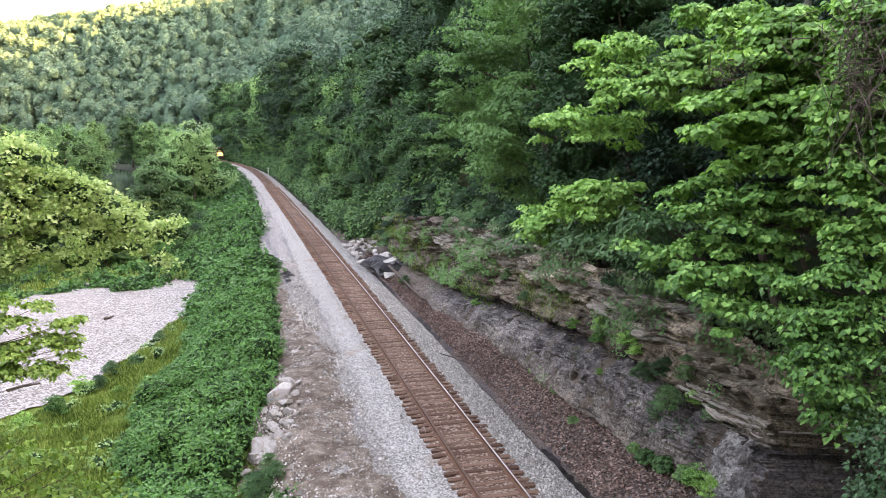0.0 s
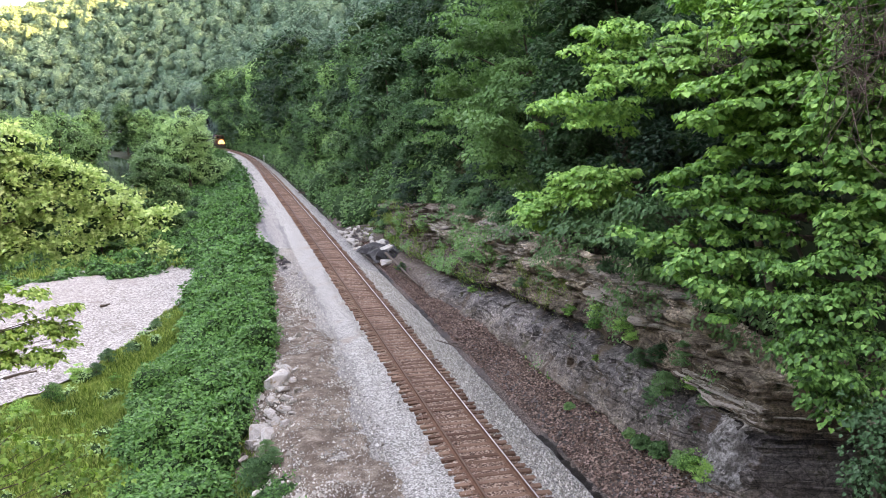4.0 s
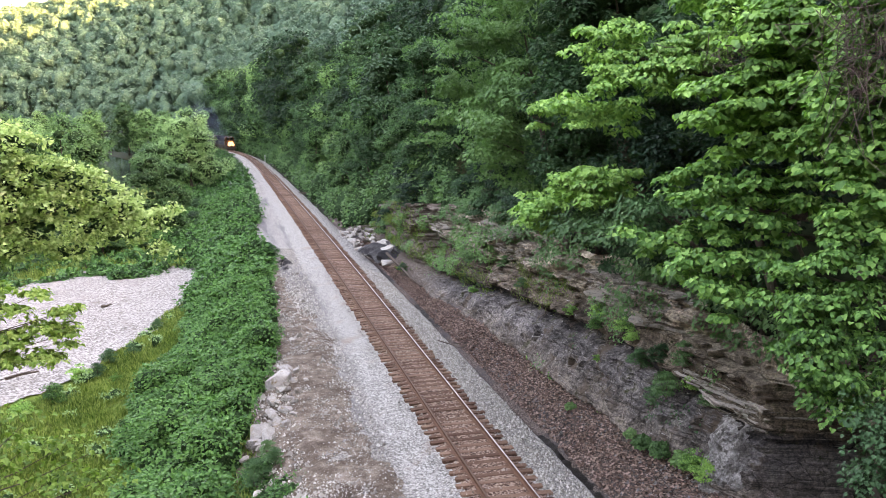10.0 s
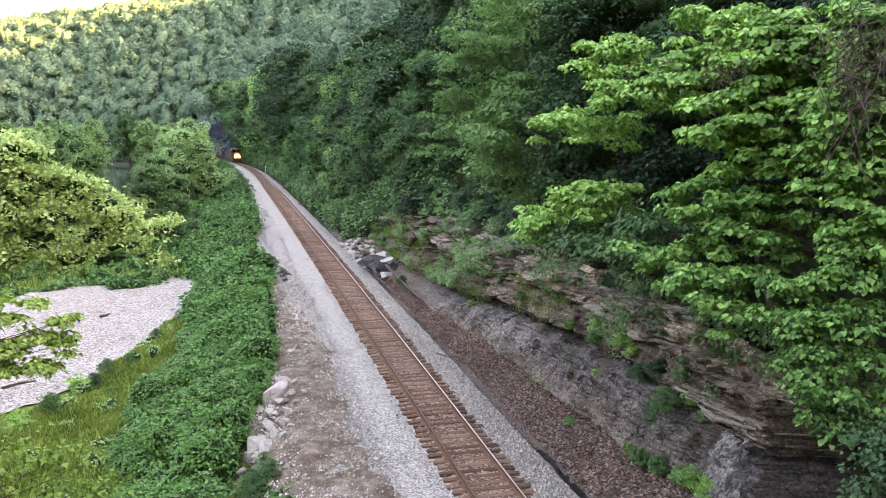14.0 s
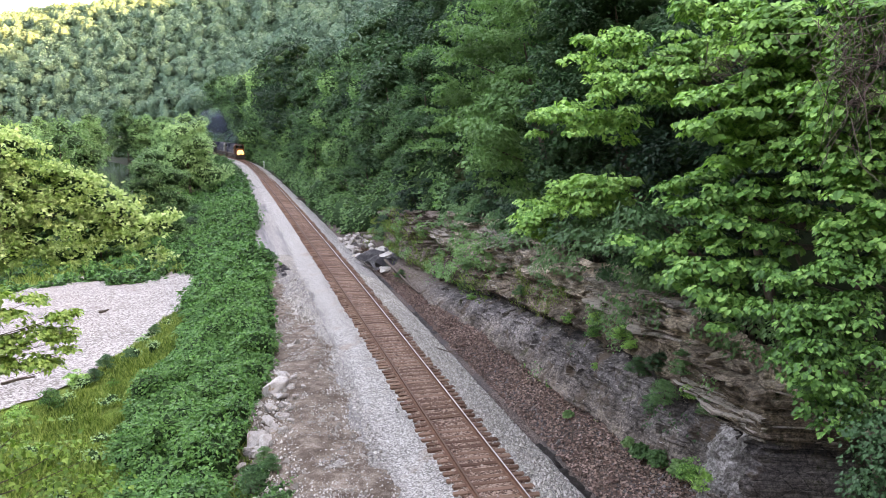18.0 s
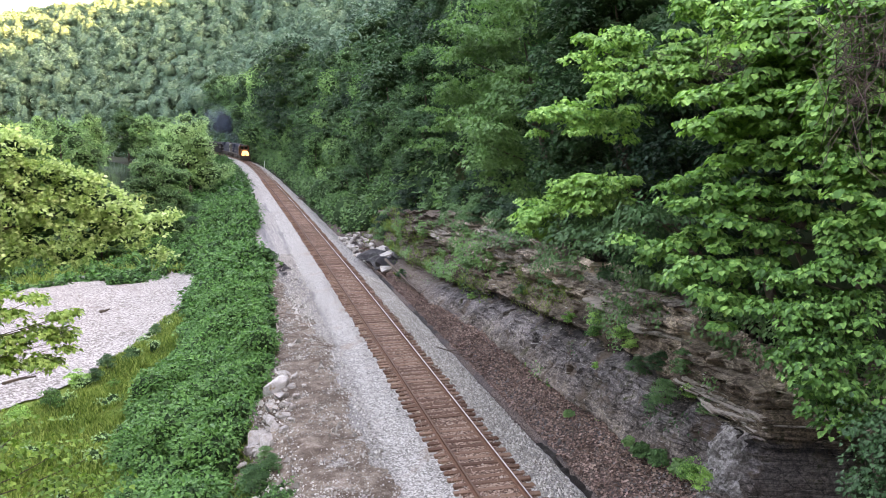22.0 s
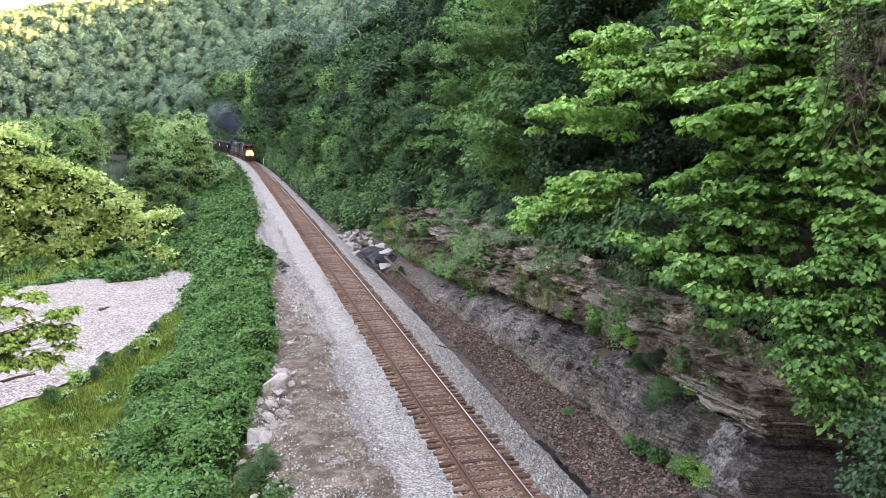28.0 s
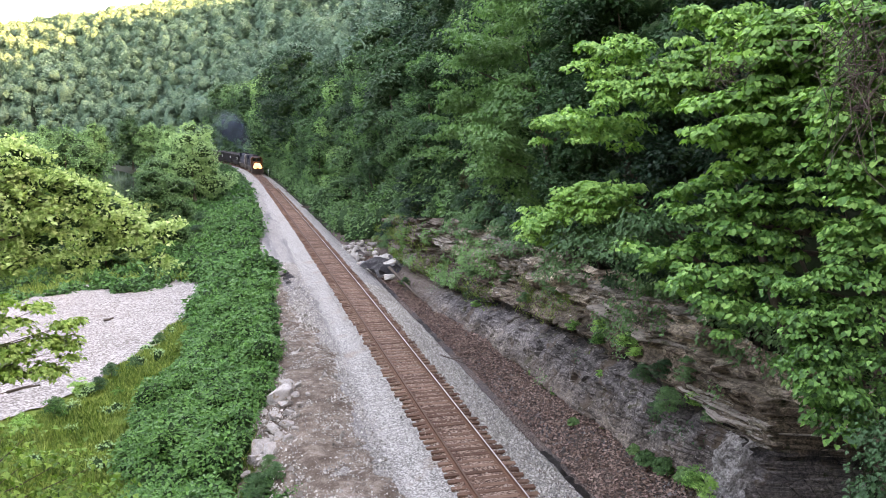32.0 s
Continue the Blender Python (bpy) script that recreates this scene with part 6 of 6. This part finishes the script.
COAL = surface("coal", [(.3, (.006, .006, .006)), (.7, (.03, .03, .03))], 3, 20, .7, 1.0, .15, cells=4)
RUNNING = surface("running_gear", [(.3, (.02, .016, .014)), (.7, (.07, .055, .045))], 3, 20, .8, .3, .01)
CAB_GLASS = plain("cab_glass", (.01, .012, .014), .05)
LAMP_GLOW = plain("lamp_glow", (1, .75, .35), .4, 0, .17, (1, .42, .12))


def wheelset(parent, y):
    b = bmesh.new()
    rod(b, (-.8, 0, 0), (.8, 0, 0), .09, sides=10)
    axle = part("wheelset", b, RUNNING, parent, m=Matrix.Translation((0, y, .5)))
    for sx in (-.75, .75):
        b = bmesh.new()
        rod(b, (sx - .06, 0, 0), (sx + .06, 0, 0), .48, sides=20)
        rod(b, (sx - .02, 0, 0), (sx + .02, 0, 0), .515, sides=20)
        part("wheel", b, RUNNING, axle)
    return axle


def locomotive(lead):
    """A six-axle diesel locomotive, its front at y = 0 and facing -y."""
    root = empty("locomotive", Matrix(), "dark diesel locomotive with orange nose and blazing headlights" if lead else "dark second diesel locomotive with grey side panel", "locomotive")
    b = bmesh.new()
    box(b, -1.5, 1.5, .5, 21.6, 1.25, 1.62, .04)
    part("underframe", b, RUNNING, root)
    part("long_hood", prism(bmesh.new(), [(-.95, 1.62), (-.95, 4.1), (-.7, 4.45), (.7, 4.45), (.95, 4.1), (.95, 1.62)], 5.2, 21.0), DARK_BLUE, root)
    part("radiator", box(bmesh.new(), -1.45, 1.45, 16.8, 20.6, 3.45, 4.5, .08), DARK_BLUE, root, "flared dark radiator housing")
    part("cab", prism(bmesh.new(), [(-1.5, 1.62), (-1.5, 3.9), (-1.1, 4.5), (1.1, 4.5), (1.5, 3.9), (1.5, 1.62)], 2.6, 5.2), ORANGE if lead else GREY_PANEL, root, "orange cab" if lead else "pale grey cab")
    part("nose", prism(bmesh.new(), [(-.95, 1.62), (-.95, 3.0), (-.75, 3.25), (.75, 3.25), (.95, 3.0), (.95, 1.62)], .9, 2.6), ORANGE if lead else DARK_BLUE, root, "short orange nose" if lead else "short dark nose")
    for sx in (-.62, .62):
        part("windshield", box(bmesh.new(), sx - .45, sx + .45, 2.57, 2.62, 3.4, 4.1, .02), CAB_GLASS, root, "dark cab window")
    for sx in (-1.51, 1.51):
        part("side_window", box(bmesh.new(), sx - .02, sx + .02, 3.2, 4.6, 3.0, 3.75, .01), CAB_GLASS, root, "dark side window")
    part("number_board", box(bmesh.new(), -.75, .75, 2.52, 2.6, 4.17, 4.4, .01), GREY_PANEL, root, "number board with plain pale bars")
    part("pilot", prism(bmesh.new(), [(-1.45, .25), (-1.45, 1.3), (1.45, 1.3), (1.45, .25), (.5, .12), (-.5, .12)], .3, .55), RUNNING, root, "black snow plough")
    b = bmesh.new()
    box(b, -.16, .16, -.2, .4, .75, 1.1, .03)
    part("coupler", b, RUNNING, root)
    part("fuel_tank", box(bmesh.new(), -1.4, 1.4, 8.2, 13.6, .45, 1.25, .12), RUNNING, root)
    part("exhaust_stack", box(bmesh.new(), -.35, .35, 10.5, 11.7, 4.4, 4.75, .04), RUNNING, root)
    for sx in (-1.42, 1.42):
        b = bmesh.new()
        rod(b, (sx, 5.4, 2.6), (sx, 21.2, 2.6), .025, sides=5)
        for yy in np.arange(5.4, 21.3, 2.25):
            rod(b, (sx, yy, 1.6), (sx, yy, 2.6), .022, sides=5)
        part("handrail", b, GREY_PANEL, root)
        b = bmesh.new()
        rod(b, (sx, .55, 1.5), (sx, .55, 2.7), .03, sides=6)
        rod(b, (sx, .55, 2.7), (sx * .65, .55, 2.75), .03, sides=6)
        part("front_handrail", b, GREY_PANEL, root)
        b = bmesh.new()
        for k in range(3):
            box(b, sx - .2, sx + .2, .55, .95, .35 + .32 * k, .39 + .32 * k)
        part("steps", b, RUNNING, root)
    for y0 in (2.2, 14.6):
        for sx in (-1.12, 1.12):
            part("truck_frame", box(bmesh.new(), sx - .14, sx + .14, y0, y0 + 5.0, .4, 1.05, .08), RUNNING, root)
        for k in range(3):
            wheelset(root, y0 + .55 + 1.95 * k)
    if lead:
        # Oversized lenses and an added centre one stand in for lamp glare.
        for x, z, rad in ((-.34, 2.45, .5), (.34, 2.45, .5), (-.6, 1.9, .5), (.6, 1.9, .5), (0, 2.15, .5)):
            b = bmesh.new()
            yy = .72 if z > 2 else .42
            rod(b, (x, yy + .22, z), (x, yy, z), rad * .8, rad * .9, 14)
            lamp = part("headlight" if z > 2 else "ditch_light", b, RUNNING, root)
            b = bmesh.new()
            bmesh.ops.create_uvsphere(b, u_segments=14, v_segments=8, radius=rad)
            bmesh.ops.scale(b, verts=b.verts, vec=(1, .35, 1))
            bmesh.ops.translate(b, verts=b.verts, vec=(x, yy - .06, z))
            part("lens", b, LAMP_GLOW, lamp, "glowing warm lamp lens, enlarged to stand in for glare")
    return root


def hopper():
    """A black coal hopper car 15.4 m long, its front at y = 0."""
    root = empty("hopper_car", Matrix(), "black steel coal hopper heaped with coal", "hopper car", "coal hoppers")
    bm = bmesh.new()
    a = [bm.verts.new(c) for c in ((-1.5, .5, 1.75), (1.5, .5, 1.75), (1.5, .5, 3.75), (-1.5, .5, 3.75), (-1.5, 14.9, 1.75), (1.5, 14.9, 1.75), (1.5, 14.9, 3.75), (-1.5, 14.9, 3.75), (-1.2, 3.2, .75), (1.2, 3.2, .75), (-1.2, 12.2, .75), (1.2, 12.2, .75))]
    for q in ((0, 1, 2, 3), (5, 4, 7, 6), (1, 5, 6, 2), (4, 0, 3, 7), (0, 8, 9, 1), (4, 5, 11, 10), (8, 10, 11, 9)):
        bm.faces.new([a[k] for k in q])
    bm.faces.new((a[0], a[4], a[10], a[8]))
    bm.faces.new((a[5], a[1], a[9], a[11]))
    part("body", bm, BLACK_STEEL, root)
    for sx in (-1.54, 1.54):
        for k in range(11):
            yy = .7 + 1.4 * k
            part("side_rib", box(bmesh.new(), sx - .05, sx + .05, yy - .06, yy + .06, 1.7, 3.72, .01), BLACK_STEEL, root)
        part("top_chord", box(bmesh.new(), sx - .07, sx + .07, .45, 14.95, 3.68, 3.84, .02), BLACK_STEEL, root)
        part("side_mark", box(bmesh.new(), sx * 1.006 - .004, sx * 1.006 + .004, 1.5, 2.6, 2.3, 3.1), WHITE_PAINT, root, "faded white marking as plain bar")
    g = np.linspace(0, 1, 16)
    U, V = np.meshgrid(g, np.linspace(0, 1, 8), indexing="ij")
    z = 3.62 + .65 * np.sin(np.pi * U) ** .5 * np.sin(np.pi * V) ** .6 + .12 * fractal(U * 9, V * 5, 2.0)
    i = np.arange(U.size).reshape(U.shape)
    f = np.stack([i[:-1, :-1], i[1:, :-1], i[1:, 1:], i[:-1, 1:]], -1).reshape(-1, 4)
    part("coal_load", from_arrays("coal_load", np.stack([(V.ravel() - .5) * 2.9, .6 + 14.2 * U.ravel(), z.ravel()], 1), f, True), COAL, root, "heaped black coal")
    part("centre_sill", box(bmesh.new(), -.25, .25, .1, 15.3, .95, 1.3, .03), RUNNING, root)
    for y0 in (1.2, 11.6):
        for sx in (-1.0, 1.0):
            part("truck_frame", box(bmesh.new(), sx - .1, sx + .1, y0 + .1, y0 + 2.5, .4, .85, .08), RUNNING, root)
        for k in (0, 1):
            wheelset(root, y0 + .45 + 1.75 * k)
    return root


TRAIN = [(locomotive(True), 0.0, 21.8), (locomotive(False), 22.3, 21.8)]
first = hopper()
TRAIN.append((first, 44.6, 15.4))
for k in range(1, 10):
    TRAIN.append((copy_thing(first, Matrix()), 44.6 + 15.6 * k, 15.4))

# ---- exhaust smoke in drifting puffs ----
def smoke_material():
    m = bpy.data.materials.new("smoke")
    m.use_nodes = True
    t = m.node_tree
    t.nodes.clear()
    out = t.nodes.new("ShaderNodeOutputMaterial")
    d = t.nodes.new("ShaderNodeBsdfDiffuse")
    d.inputs[0].default_value = (.13, .19, .235, 1)
    tp = t.nodes.new("ShaderNodeBsdfTransparent")
    mix = t.nodes.new("ShaderNodeMixShader")
    co = t.nodes.new("ShaderNodeTexCoord")
    n = add(t, "ShaderNodeTexNoise", Scale=.3, Detail=3.0)
    t.links.new(co.outputs["Object"], n.inputs["Vector"])
    r = ramp(t, n.outputs[0], [(.30, (0, 0, 0)), (.75, (.13, .13, .13))])
    t.links.new(r.outputs[0], mix.inputs[0])
    t.links.new(tp.outputs[0], mix.inputs[1])
    t.links.new(d.outputs[0], mix.inputs[2])
    t.links.new(mix.outputs[0], out.inputs[0])
    return m


SMOKE = smoke_material()
plume = empty("exhaust_smoke", Matrix(), "thin blue-grey diesel exhaust drifting up", "smoke")
PUFFS = []
for k in range(11):
    age = -.9 + 1.0 * k
    rad = 1.0 + .3 * max(0, age + 1)
    b = bmesh.new()
    bmesh.ops.create_icosphere(b, subdivisions=4, radius=rad)
    for v in b.verts:
        q = v.co * (1.0 / rad) + Vector((k * 5.1, 0, 0))
        v.co *= 1 + .5 * noise.noise(q * 1.4) + .22 * noise.noise(q * 3.7)
    for face in b.faces:
        face.smooth = True
    PUFFS.append((part("puff", b, SMOKE, plume), age, k))


def train_front(t):
    """How far along the track the train's nose stands at t seconds."""
    return 305.0 - 2.86 * t


def car_pose(s_front, length):
    """The pose of a car whose ends ride on the track."""
    xa, ya = at(s_front + .15 * length, 0.0)
    xb, yb = at(s_front + .85 * length, 0.0)
    ang = math.atan2(-(xb - xa), yb - ya)
    ux, uy = (xb - xa) / math.hypot(xb - xa, yb - ya), (yb - ya) / math.hypot(xb - xa, yb - ya)
    return Matrix.Translation((float(xa - ux * .15 * length), float(ya - uy * .15 * length), .2)) @ Matrix.Rotation(ang, 4, "Z")


def motions():
    times = [0.0, 2.0, 4.0, 6.0, 8.0, 10.0, 12.0, 14.0, 16.0, 18.0, 20.0, 22.0, 24.0, 26.0, 28.0, 30.0, 32.0]
    for car, back, length in TRAIN:
        walk(car, [(t, car_pose(train_front(t) + back, length)) for t in times])
    turns = [.2 * k for k in range(161)]
    for car, back, length in TRAIN[:3]:
        for axle in [c for c in car.children if c.name.startswith("wheelset")]:
            hub = axle.matrix_basis.translation.copy()
            walk(axle, [(t, Matrix.Translation(hub) @ Matrix.Rotation(2.86 * t / .5, 4, "X")) for t in turns])
    for puff, age, k in PUFFS:
        rows = []
        for t in times:
            a = age + .09 * t
            b = max(a, 0)
            x, y = at(train_front(t) + 11.0 + 1.5 * b, -.5 * b + .5 * math.sin(k * 2.1 + t * .3) * min(1, b))
            z = 3.6 if a < 0 else 3.9 + 1.15 * b - .03 * b * b + .3 * math.sin(k + t * .4)
            rows.append((t, Matrix.Translation((float(x), float(y), z)) @ Matrix.Rotation(.05 * t + k, 4, "Z")))
        walk(puff, rows)


motions()
